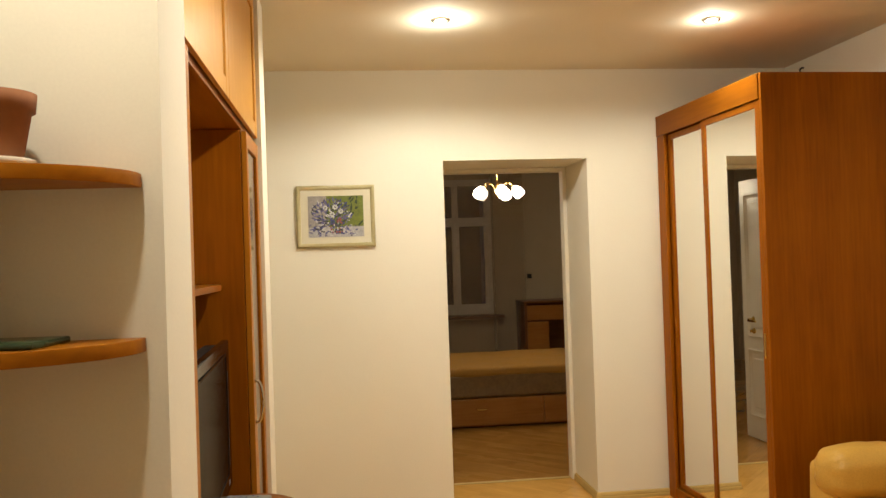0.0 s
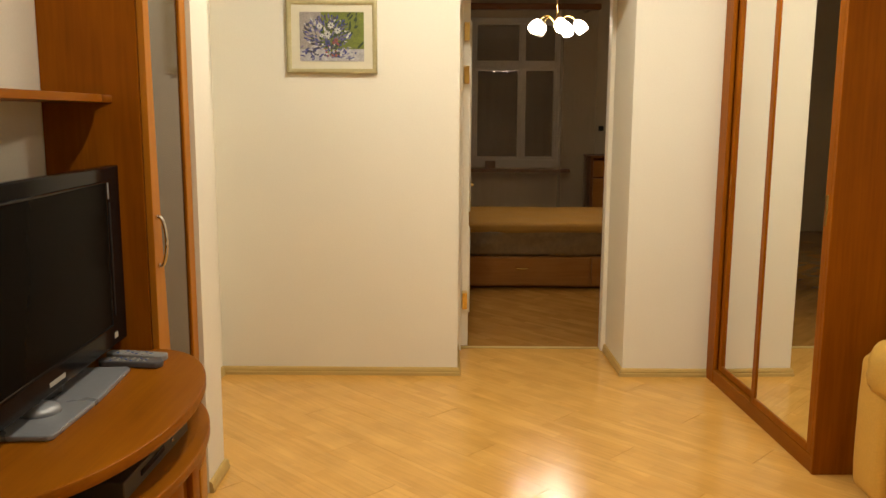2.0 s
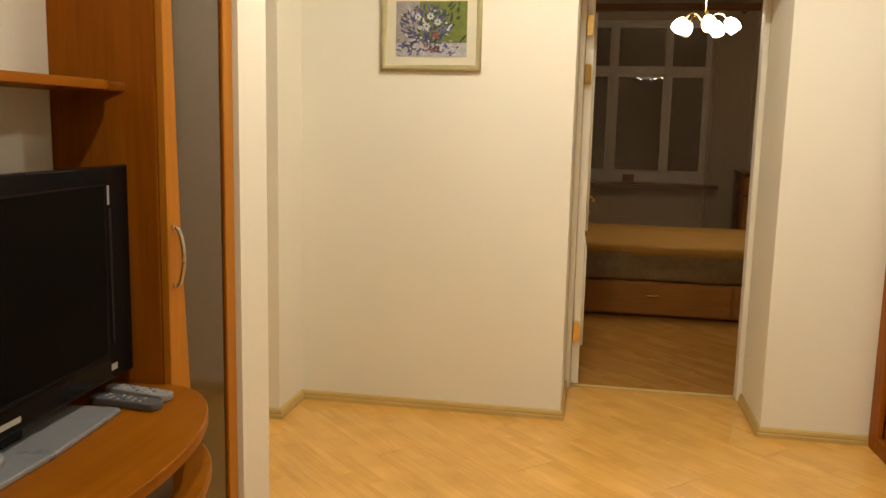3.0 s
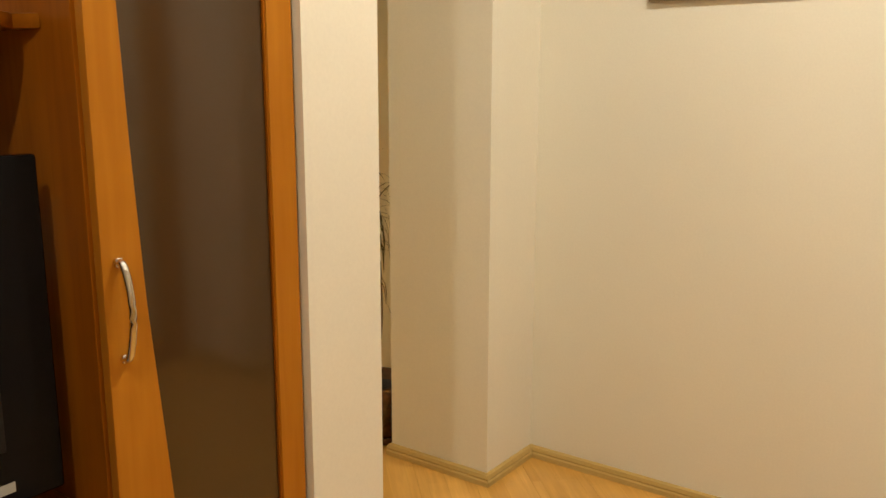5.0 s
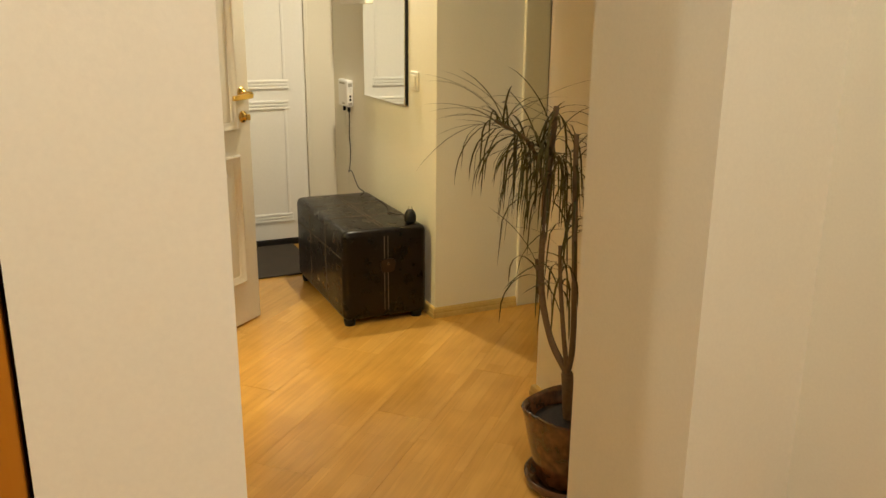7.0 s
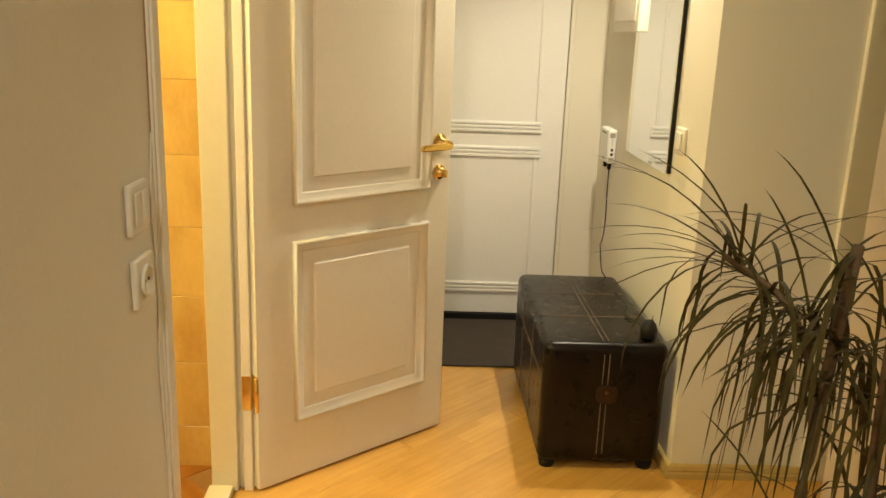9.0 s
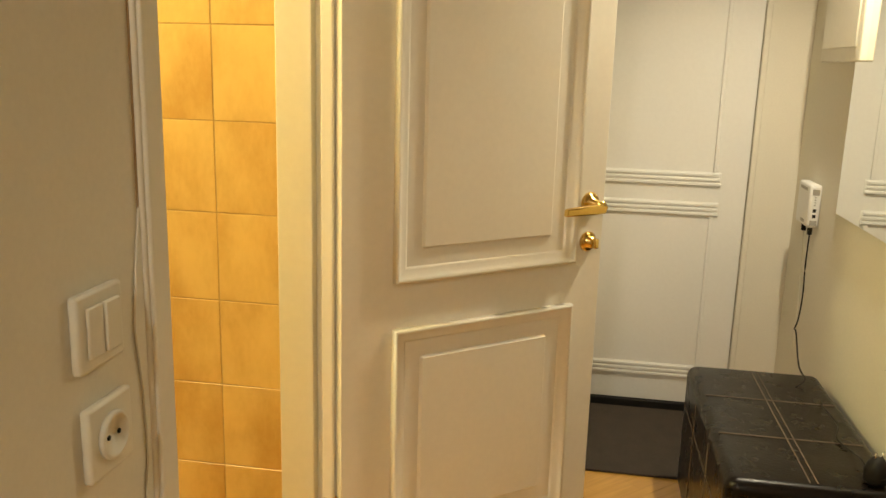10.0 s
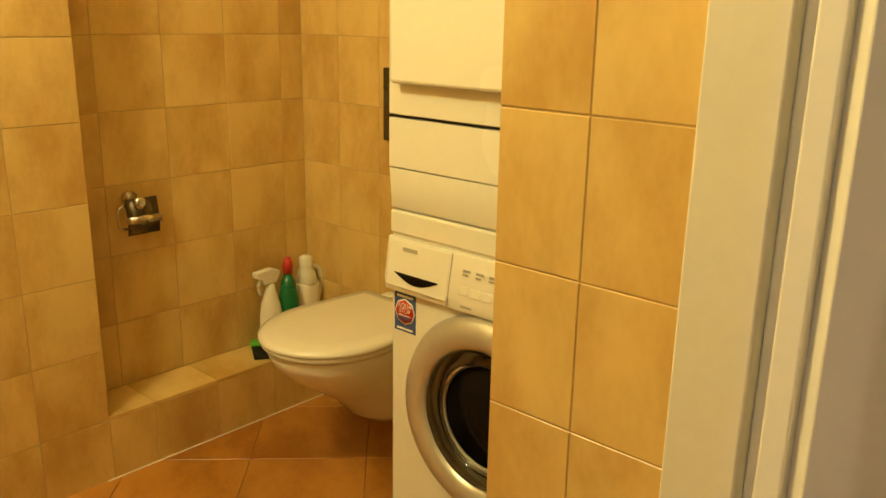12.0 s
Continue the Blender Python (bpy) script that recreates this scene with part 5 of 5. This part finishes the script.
for z in (0.560, 0.636):
    part("caption", boxes((0.0011, 0.0016, 0.018, 0.067, z, z + 0.005)), WHITE_PRINT, sticker)


def lettering(words, size, parent, m, material):
    c = bpy.data.curves.new("lettering", "FONT")
    c.body, c.size, c.align_x, c.align_y, c.extrude = words, size, "CENTER", "CENTER", 0.0002
    ob = new("lettering", c)
    c.materials.append(material)
    ob.parent, ob.matrix_local = parent, m
    return ob


for words, z in (("AQUA", 0.6165), ("STOP", 0.6045)):
    lettering(words, 0.0145, sticker, pose(0.0024, 0.0425, z, 90, 0, 90), WHITE_PRINT)

dryer = thing("tumble_dryer", (-2.75, 3.02, 0.830), "white tumble dryer stacked on the washing machine", "tumble dryer")
part("cabinet", boxes((-0.46, 0.0, 0.0, 0.595, 0.001, 0.86), bevel=0.006), WHITE_PLASTIC, dryer)
part("lower_flap", prism([(0.0005, 0.004), (0.002, 0.006), (0.010, 0.092), (0.0005, 0.093)], 0.001, 0.594, 0.002, axis="y"), WHITE_PLASTIC, dryer)
part("upper_flap", boxes((0.0005, 0.0105, 0.001, 0.594, 0.0950, 0.199), bevel=0.0015), WHITE_PLASTIC, dryer)
# Black strip stands in for the shade in the gap below the front.
part("seam", boxes((0.0003, 0.0103, 0.002, 0.593, 0.2010, 0.2034)), BLACK_MATT, dryer)
part("front", boxes((0.0005, 0.0105, 0.001, 0.594, 0.2055, 0.852), bevel=0.002), WHITE_PLASTIC, dryer)
part("door", boxes((0.011, 0.042, 0.032, 0.563, 0.272, 0.74), bevel=0.008, seg=3), WHITE_PLASTIC, dryer)

toilet = thing("toilet", (-3.22, 2.665, 0), "white wall-hung toilet with its lid closed", "toilet")


def toilet_ring(z, back, front, half, shift=0.0):
    """One level of the bowl: straight at the wall, round at its front."""
    pts = [(back, -half * 0.86), (back, half * 0.86)]
    mid = front - half * 1.15
    for i in range(21):
        a = radians(90 - 180 * i / 20)
        pts.append((mid + (front - mid) * math.cos(a), half * math.sin(a)))
    return [(x, y, z) for x, y in pts]


def loft(rings):
    bm = bmesh.new()
    vs = [[bm.verts.new(p) for p in r] for r in rings]
    n = len(vs[0])
    for a, b in zip(vs, vs[1:]):
        for i in range(n):
            bm.faces.new((a[i], a[(i + 1) % n], b[(i + 1) % n], b[i]))
    bm.faces.new(vs[0])
    bm.faces.new(vs[-1])
    return smooth(bm, 50)


part("bowl", loft([toilet_ring(0.108, 0.001, 0.190, 0.062), toilet_ring(0.116, 0.001, 0.235, 0.084), toilet_ring(0.145, 0.001, 0.275, 0.102), toilet_ring(0.20, 0.001, 0.325, 0.116), toilet_ring(0.255, 0.001, 0.400, 0.136), toilet_ring(0.31, 0.001, 0.478, 0.158), toilet_ring(0.352, 0.001, 0.515, 0.170), toilet_ring(0.385, 0.001, 0.528, 0.176), toilet_ring(0.394, 0.001, 0.522, 0.172)]), CERAMIC, toilet)
part("seat", loft([toilet_ring(0.3945, 0.06, 0.535, 0.180), toilet_ring(0.400, 0.06, 0.541, 0.185), toilet_ring(0.408, 0.06, 0.541, 0.185), toilet_ring(0.411, 0.06, 0.536, 0.181)]), CERAMIC, toilet)
part("lid", loft([toilet_ring(0.4115, 0.07, 0.544, 0.187), toilet_ring(0.416, 0.07, 0.548, 0.190), toilet_ring(0.424, 0.07, 0.546, 0.189), toilet_ring(0.431, 0.08, 0.530, 0.178), toilet_ring(0.434, 0.12, 0.48, 0.14)]), CERAMIC, toilet, "white closed lid")
for y in (-0.08, 0.08):
    part("lid_hinge", boxes((0.035, 0.075, y - 0.02, y + 0.02, 0.395, 0.430), bevel=0.006), CERAMIC, toilet)
flush = thing("flush_plate", (-3.22, 2.665, 0.978), "satin steel flush plate on the tiled wall above the toilet", "flush plate")
part("plate", boxes((0.0, 0.012, -0.150, 0.125, -0.10, 0.11), bevel=0.004), DARK_STEEL, flush)
part("button", turned(lathe([(0.002, 0), (0.045, 0), (0.044, 0.005), (0.002, 0.006)], 28), pose(0.0122, 0.0, 0.0, 0, 90)), CHROME, flush)

tp = thing("paper_holder", (-2.628, 2.128, 0.658), "chrome toilet paper holder with a hinged cover, empty", "paper holder")
part("base_rose", turned(lathe([(0.002, 0), (0.024, 0), (0.024, 0.006), (0.012, 0.010), (0.010, 0.046), (0.016, 0.050), (0.017, 0.060), (0.012, 0.065), (0.002, 0.066)], 24), pose(0.020, 0.0, 0.070, -90)), CHROME, tp)
part("cover", prism([(0.036, 0.078), (0.044, 0.040), (0.047, 0.010), (0.043, -0.022), (0.041, -0.022), (0.045, 0.010), (0.042, 0.040), (0.034, 0.078)], -0.042, 0.052, axis="x"), DARK_STEEL, tp, "dark steel cover")
part("ring", tube(curve_points([(0.0, 0.030, 0.062), (0.055, 0.030, 0.060), (0.070, 0.030, 0.045), (0.070, 0.030, 0.012), (0.055, 0.030, -0.004), (-0.045, 0.030, -0.004), (-0.056, 0.030, 0.008), (-0.054, 0.030, 0.022)], 5), 0.004), CHROME, tp)
# Bright strip put in for the reflection that crosses the cover.
part("cover_glint", prism([(0.0470, 0.030), (0.0495, 0.011), (0.0455, 0.011), (0.0430, 0.030)], -0.043, 0.053, axis="x"), CHROME, tp, "chrome strip in place of the cover's reflection")

spray = thing("spray_bottle", (-3.012, 2.205, 0.188), "white trigger spray bottle on the tiled ledge", "spray bottle")
part("bottle", lathe([(0.002, 0.0005), (0.034, 0.0005), (0.037, 0.006), (0.037, 0.11), (0.031, 0.155), (0.017, 0.20), (0.013, 0.222), (0.002, 0.222)], 26), WHITE_PLASTIC, spray)
part("label", lathe([(0.0372, 0.03), (0.0378, 0.03), (0.0378, 0.085), (0.0372, 0.085)], 26), GREY_PRINT, spray)
part("trigger_head", prism([(-0.018, 0.223), (0.030, 0.223), (0.034, 0.240), (0.058, 0.250), (0.058, 0.268), (-0.004, 0.272), (-0.030, 0.262), (-0.034, 0.252)], -0.013, 0.013, 0.004, axis="y"), WHITE_PLASTIC, spray)
part("trigger", tube(curve_points([(0.032, 0, 0.245), (0.046, 0, 0.22), (0.038, 0, 0.190)], 4), 0.005, 8), WHITE_PLASTIC, spray)
green = thing("cleaner_bottle", (-3.075, 2.215, 0.188), "green cleaner bottle with a red cap", "bottle")
part("bottle", lathe([(0.002, 0.0005), (0.030, 0.0005), (0.033, 0.006), (0.033, 0.16), (0.025, 0.205), (0.013, 0.243), (0.002, 0.245)], 24), GREEN_PLASTIC, green)
part("cap", lathe([(0.002, 0.244), (0.016, 0.245), (0.018, 0.272), (0.010, 0.296), (0.002, 0.298)], 20), RED_PLASTIC, green, "red screw cap")
white = thing("detergent_bottle", (-3.160, 2.200, 0.188), "white plastic detergent bottle with a side handle", "bottle")
part("bottle", prism([*arc(0.0, 0.0, 0.050, 0.036, 0, 360, 24)][:-1], 0.0005, 0.195, 0.012), WHITE_PLASTIC, white)
part("neck", lathe([(0.034, 0.185), (0.037, 0.195), (0.030, 0.228), (0.021, 0.243), (0.022, 0.246), (0.022, 0.276), (0.014, 0.282), (0.002, 0.283)], 22), WHITE_PLASTIC, white)
part("side_handle", tube(curve_points([(-0.018, 0, 0.245), (-0.052, 0, 0.228), (-0.062, 0, 0.175), (-0.045, 0, 0.12)], 5), 0.009, 10), WHITE_PLASTIC, white)
pan = thing("dustpan_brush", (-2.975, 2.225, 0.188), "lime green hand brush in a dark pan", "dustpan", rz=-35)
part("pan", prism([(-0.05, -0.07), (0.05, -0.07), (0.04, 0.05), (-0.04, 0.05)], 0.0005, 0.012, 0.003), BLACK_MATT, pan)
part("brush_head", boxes((-0.05, 0.05, -0.075, -0.035, 0.003, 0.022), bevel=0.004), LIME, pan, "lime green bristles")
part("handle", tube(curve_points([(0, -0.02, 0.02), (0, 0.03, 0.035), (0, 0.07, 0.075)], 5), 0.009, 10), BLACK_MATT, pan)

bucket = thing("bucket", (-2.495, 3.495, 0.004), "blue plastic bucket with a grey mop cloth over its rim", "bucket")
part("shell", lathe([(0.002, 0.0005), (0.088, 0.0005), (0.093, 0.006), (0.119, 0.205), (0.126, 0.212), (0.126, 0.220), (0.118, 0.218), (0.113, 0.205), (0.088, 0.010), (0.002, 0.010)], 48), BLUE_PLASTIC, bucket)
bm = bmesh.new()
grid = []
for i in range(15):
    row = []
    for j in range(13):
        a = radians(150 + 48 * (i / 14))
        s = j / 12
        if s < 0.35:
            r, z = 0.108 + 0.018 * s / 0.35, 0.130 + 0.098 * (s / 0.35)
        else:
            r, z = 0.131 + 0.010 * (s - 0.35), 0.228 - 0.19 * (s - 0.35) / 0.65
        wob = 0.006 * noise.noise(Vector((i * 0.7, j * 0.5, 3)))
        row.append(bm.verts.new(((r + wob) * math.cos(a), (r + wob) * math.sin(a), z + 0.012 * math.sin(i * 1.3) * (s > 0.9))))
    grid.append(row)
for i in range(14):
    for j in range(12):
        bm.faces.new((grid[i][j], grid[i + 1][j], grid[i + 1][j + 1], grid[i][j + 1]))
bmesh.ops.solidify(bm, geom=list(bm.faces), thickness=0.006)
rag = part("mop_cloth", smooth(bm, 80), RAG, bucket, "grey-green looped mop cloth")
rag.matrix_local = pose(0, 0, 0, 0, 0, 150)

# ---- bedroom ----
bed = thing("bed", (0.66, 7.60, 0), "low bed with drawers, brown satin cover and tan bedspread", "bed")
part("base", boxes((0.0, 2.0, 0.02, 1.30, 0.015, 0.262), bevel=0.004), BED_WOOD, bed)
for x0, x1 in ((0.19, 1.28), (1.30, 1.98)):
    dr = part("drawer_front", boxes((x0, x1, 0.0, 0.019, 0.03, 0.255), bevel=0.003), BED_WOOD, bed)
    xm = (x0 + x1) / 2
    part("handle", tube(curve_points([(xm - 0.05, 0.001, 0.175), (xm - 0.035, -0.018, 0.168), (xm + 0.035, -0.018, 0.168), (xm + 0.05, 0.001, 0.175)], 4), 0.006, 8), BRASS, dr)


def draped(x0, x1, y0, y1, z0, z1, fold, seed, cuts=26):
    bm = boxes((x0, x1, y0, y1, z0, z1), bevel=0.03, seg=3)
    bmesh.ops.subdivide_edges(bm, edges=[e for e in bm.edges if e.calc_length() > 0.15], cuts=cuts, use_grid_fill=True)
    bm.normal_update()
    for v in bm.verts:
        k = noise.noise(Vector((v.co.x * 5 + seed, v.co.y * 4, v.co.z * 7))) + 0.6 * noise.noise(Vector((v.co.x * 14 + v.co.z * 12, v.co.y * 9, seed)))
        v.co += v.normal * fold * k
    return smooth(bm, 75)


part("mattress_cover", draped(0.005, 1.995, 0.015, 1.29, 0.264, 0.49, 0.016, 3), SATIN, bed, "creased brown satin cover")
part("bedspread", draped(0.0, 2.0, 0.0, 1.30, 0.455, 0.535, 0.008, 9), BLANKET, bed, "tan bedspread")

win = thing("window_1", (0, 11.04, 0), "white painted three-part window with dark night panes", "window", kind="structure")
part("window_frame", boxes((0.535, 2.14, -0.03, 0.05, 0.782, 0.872), (0.535, 2.14, -0.03, 0.05, 2.475, 2.528), (0.535, 2.14, -0.035, 0.05, 1.960, 2.010), (0.535, 0.593, -0.03, 0.05, 0.872, 2.475), (2.082, 2.14, -0.03, 0.05, 0.872, 2.475),
                           (1.066, 1.108, -0.03, 0.05, 0.872, 2.475), (1.658, 1.680, -0.03, 0.05, 0.872, 2.475), bevel=0.004), WINDOW_PAINT, win)
for x0, x1 in ((0.594, 1.065), (1.109, 1.657), (1.681, 2.081)):
    for z0, z1, b in ((0.873, 1.959, 0.036), (2.011, 2.474, 0.026)):
        sash = part("sash", boxes((x0, x1, -0.02, 0.03, z0, z0 + b), (x0, x1, -0.02, 0.03, z1 - b, z1), (x0, x0 + b, -0.02, 0.03, z0 + b, z1 - b), (x1 - b, x1, -0.02, 0.03, z0 + b, z1 - b), bevel=0.003), WINDOW_PAINT, win)
        part("pane", boxes((x0 + b - 0.002, x1 - b + 0.002, 0.003, 0.008, z0 + b - 0.002, z1 - b + 0.002)), GLASS, sash)
part("window_sill", boxes((0.30, 2.235, -0.26, -0.031, 0.735, 0.775), bevel=0.006), DARK_WOOD, win, "dark window sill board")
solid("night_backdrop", boxes((-8, 10, 60, 60.2, -10, 30)), surface("night_dark", (0.01, 0.011, 0.014), 0.9), "dark night outside the window", "backdrop", "structure")
solid("small_box", boxes((-0.06, 0.06, -0.03, 0.03, 0.0005, 0.09), bevel=0.004), DARK_WOOD, "small dark wooden box on the window sill", "box", place=(1.30, 10.90, 0.775))


def curtain(x0, x1, label, folds, amp):
    bm = bmesh.new()
    n = folds * 8
    rng = random.Random(folds)
    ph = [rng.uniform(-0.5, 0.5) for _ in range(n + 1)]
    rows = []
    for j in range(9):
        z = 0.10 + (2.57 - 0.10) * j / 8
        rows.append([bm.verts.new((x0 + (x1 - x0) * i / n, 10.60 + amp * (1.1 - 0.35 * j / 8) * math.sin(i * math.pi / 4 + ph[i] * 0.7), z)) for i in range(n + 1)])
    for a, b in zip(rows, rows[1:]):
        for i in range(n):
            bm.faces.new((a[i], a[i + 1], b[i + 1], b[i]))
    return solid("curtain", smooth(bm, 80), SHEER, label, "curtain")


curtain(-0.1, 2.1, "thin sheer curtain hanging across the window", 22, 0.022)
curtain(2.06, 2.48, "gathered sheer curtain at the edge of the window", 9, 0.035)
rod = thing("curtain_rail", (0, 10.60, 2.60), "dark wooden curtain cornice above the window", "curtain rail")
part("board", boxes((-0.3, 2.50, -0.05, 0.05, -0.03, 0.035), bevel=0.008), DARK_WOOD, rod)
part("bracket", boxes((2.38, 2.41, 0.05, 0.399, -0.02, 0.01), bevel=0.003), DARK_WOOD, rod)
part("bracket", boxes((0.0, 0.03, 0.05, 0.399, -0.02, 0.01), bevel=0.003), DARK_WOOD, rod)
dres = thing("writing_desk", (2.40, 10.35, 0), "dark wooden desk with a raised back against the bedroom wall", "desk")
part("side", boxes((0.0, 0.03, 0.0, 0.5, 0, 0.93), bevel=0.004), DARK_WOOD, dres)
part("side", boxes((0.77, 0.80, 0.0, 0.5, 0, 0.93), bevel=0.004), DARK_WOOD, dres)
part("top", boxes((-0.01, 0.81, -0.01, 0.5, 0.93, 0.955), bevel=0.004), DARK_WOOD, dres)
part("back", boxes((0.03, 0.77, 0.48, 0.5, 0.05, 0.93)), DARK_WOOD, dres)
part("drawer", boxes((0.032, 0.768, 0.0, 0.02, 0.72, 0.90), bevel=0.003), BED_WOOD, dres)
part("drawer", boxes((0.032, 0.30, 0.0, 0.02, 0.10, 0.70), bevel=0.003), BED_WOOD, dres)
solid("wall_socket", boxes((-0.03, 0.03, -0.012, -0.0005, -0.03, 0.03), bevel=0.003), BLACK_MATT, "small dark socket on the bedroom wall", "power socket", place=(2.62, 11.0, 1.25))

chand = thing("chandelier", (1.685, 8.06, 2.125), "brass chandelier with five tulip glass shades, lit", "chandelier")
part("canopy", turned(lathe([(0.004, 0.635), (0.02, 0.63), (0.05, 0.65), (0.055, 0.6745), (0.004, 0.6745)], 24), Matrix.Identity(4)), BRASS, chand)
part("stem", tube([(0, 0, 0.66), (0, 0, 0.3), (0, 0, 0.06)], 0.006), BRASS, chand)
part("hub", lathe([(0.002, -0.06), (0.014, -0.055), (0.022, -0.02), (0.034, 0.01), (0.022, 0.045), (0.010, 0.075), (0.002, 0.08)], 24), BRASS, chand)
for k in range(5):
    a = radians(k * 72 + 200)
    c, s = math.cos(a), math.sin(a)
    arm = part("arm", tube(curve_points([(0.02 * c, 0.02 * s, 0.02), (0.07 * c, 0.07 * s, 0.075), (0.12 * c, 0.12 * s, 0.075), (0.15 * c, 0.15 * s, 0.045)], 6), 0.006, 8), BRASS, chand)
    m = pose(0.155 * c, 0.155 * s, 0.04) @ Matrix.Rotation(radians(38), 4, Vector((s, -c, 0)))
    sh = part("shade", turned(lathe([(0.012, 0.0), (0.028, -0.008), (0.046, -0.04), (0.052, -0.075), (0.044, -0.108), (0.040, -0.106), (0.047, -0.075), (0.041, -0.042), (0.024, -0.012), (0.012, -0.004)], 26), m), SHADE_LIT if k != 4 else SHADE_OFF, chand, "tulip-shaped frosted glass shade")

# ---- floor boards ----
plank_bm = boxes((-0.644, 0.644, -0.0972, 0.0972, -0.0082, 0.0))
bmesh.ops.bevel(plank_bm, geom=[e for e in plank_bm.edges if min(v.co.z for v in e.verts) > -0.001], offset=0.0003, segments=1, affect="EDGES")
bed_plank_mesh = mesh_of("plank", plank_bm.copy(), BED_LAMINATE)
plank_mesh = mesh_of("plank", plank_bm, LAMINATE)
ROOMS = [(-0.6, 3.2, -1.7, 5.87), (-3.72, -0.4, 4.0, 5.4), (0.2, 2.9, 5.8, 7.9), (-2.4, -1.45, 5.2, 6.4)]
u, v = Vector((-1, 1, 0)).normalized(), Vector((1, 1, 0)).normalized()
row_range = range(-24, 62)
for r in row_range:
    shift = (0.43 * r) % 1.29
    for q in range(-8, 10):
        c = v * (r * 0.195 - 0.02) + u * (q * 1.29 + shift)
        ends = [c + u * e for e in (-0.62, -0.31, 0, 0.31, 0.62)]
        if not any(x0 < e.x < x1 and y0 < e.y < y1 for e in ends for x0, x1, y0, y1 in ROOMS):
            continue
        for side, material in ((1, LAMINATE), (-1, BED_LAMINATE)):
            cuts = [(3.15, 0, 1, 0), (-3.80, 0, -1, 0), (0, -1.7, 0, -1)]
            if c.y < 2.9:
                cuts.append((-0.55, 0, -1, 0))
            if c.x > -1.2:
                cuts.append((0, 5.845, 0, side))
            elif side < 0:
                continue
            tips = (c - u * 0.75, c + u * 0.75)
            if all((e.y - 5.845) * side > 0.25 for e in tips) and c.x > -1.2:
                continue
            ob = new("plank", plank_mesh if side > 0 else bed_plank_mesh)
            ob.parent = floor
            ob.matrix_world = pose(c.x, c.y, 0, 0, 0, 135)
            if any((e.x - px) * qx + (e.y - py) * qy > -0.1 for e in tips for px, py, qx, qy in cuts):
                bm = bmesh.new()
                bm.from_mesh(plank_mesh)
                m = ob.matrix_world.inverted()
                for px, py, qx, qy in cuts:
                    bmesh.ops.bisect_plane(bm, geom=[*bm.verts, *bm.edges, *bm.faces], plane_co=m @ Vector((px, py, 0)), plane_no=m.to_3x3() @ Vector((qx, qy, 0)), clear_outer=True)
                if len(bm.faces):
                    ob.data = mesh_of("plank", bm, material)
                else:
                    bm.free()
                    bpy.data.objects.remove(ob)
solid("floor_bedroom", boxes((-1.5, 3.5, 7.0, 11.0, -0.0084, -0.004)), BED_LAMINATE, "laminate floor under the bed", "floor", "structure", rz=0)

# ---- bathroom tiles ----
TILES = {}


def tile(parent, place, turn, w, h, material, t=0.012):
    """One tile: local x across, local z up, its face towards -y, standing on its lower left corner."""
    key = (round(w, 4), round(h, 4), material.name)
    if key not in TILES:
        bm = boxes((0.0012, w - 0.0012, -t, 0.0, 0.0012, h - 0.0012))
        bmesh.ops.bevel(bm, geom=[e for e in bm.edges if max(q.co.y for q in e.verts) < -t + 0.0005], offset=0.0009, segments=1, affect="EDGES")
        TILES[key] = mesh_of("tile", bm, material)
    ob = new("tile", TILES[key])
    ob.parent = parent
    ob.matrix_world = place @ turn
    return ob


def tiled(parent, origin, rz, cuts_u, cuts_z):
    for a, b in zip(cuts_u, cuts_u[1:]):
        for c, e in zip(cuts_z, cuts_z[1:]):
            m = pose(*origin, 0, 0, rz)
            tile(parent, m @ Matrix.Translation((a, 0, c)), Matrix.Identity(4), b - a, e - c, TILE)


bath = bpy.data.objects["wall_bath"]
ROWS = [0.004, 0.13] + [0.13 + 0.199 * k for k in range(1, 9)]
COURSES = [0.004, 0.180, 0.377, 0.575, 0.771, 0.970, 1.170, 1.368, 1.566, 1.764]
tiled(bath, (-2.345, 3.649, 0), 90, [-0.015, 0.117, 0.306], [z + 0.004 * (k > 0) for k, z in enumerate(ROWS)])
tiled(bath, (-3.235, 2.113, 0), 180, [-0.832, -0.693, -0.496, -0.294, -0.094, 0.0], [0.188] + COURSES[2:])
tiled(bath, (-2.405, 2.273, 0), 180, [-0.765, -0.565, -0.365, -0.165, 0.017], COURSES)
tiled(bath, (-3.235, 2.113, 0), 90, [0.015, 0.190, 0.370, 0.570, 0.770, 0.927], COURSES)
tiled(bath, (-2.405, 2.273, 0), 180, [0.017, 0.148, 0.349, 0.555, 0.755, 0.829], [0.004, 0.179])
for a, b in zip([-3.235, -3.16, -2.96, -2.754, -2.553], [-3.16, -2.96, -2.754, -2.553, -2.405]):
    tile(bath, pose(a, 2.126, 0.176, -90), Matrix.Identity(4), b - a, 0.160, TILE)
solid("trim", boxes((-3.222, -2.40, 2.2852, 2.2895, 0.003, 0.0085), bevel=0.0015), WHITE_DOOR, "pale sealant line along the foot of the tiled ledge", "sealant", "structure")
TS = 0.33
for i in range(-9, 12):
    for j in range(-9, 12):
        c = Vector((-2.50, 2.93, 0)) + (Vector((1, 1, 0)) * i + Vector((-1, 1, 0)) * j) * TS / math.sqrt(2)
        if -3.45 < c.x < -1.3 and 2.1 < c.y < 3.95:
            q = tile(bath_floor, pose(c.x, c.y, -0.0055, -90, 0, 0), pose(0, 0, 0, 0, 45, 0) @ Matrix.Translation((-TS / 2, 0, -TS / 2)), TS, TS, FLOOR_TILE)
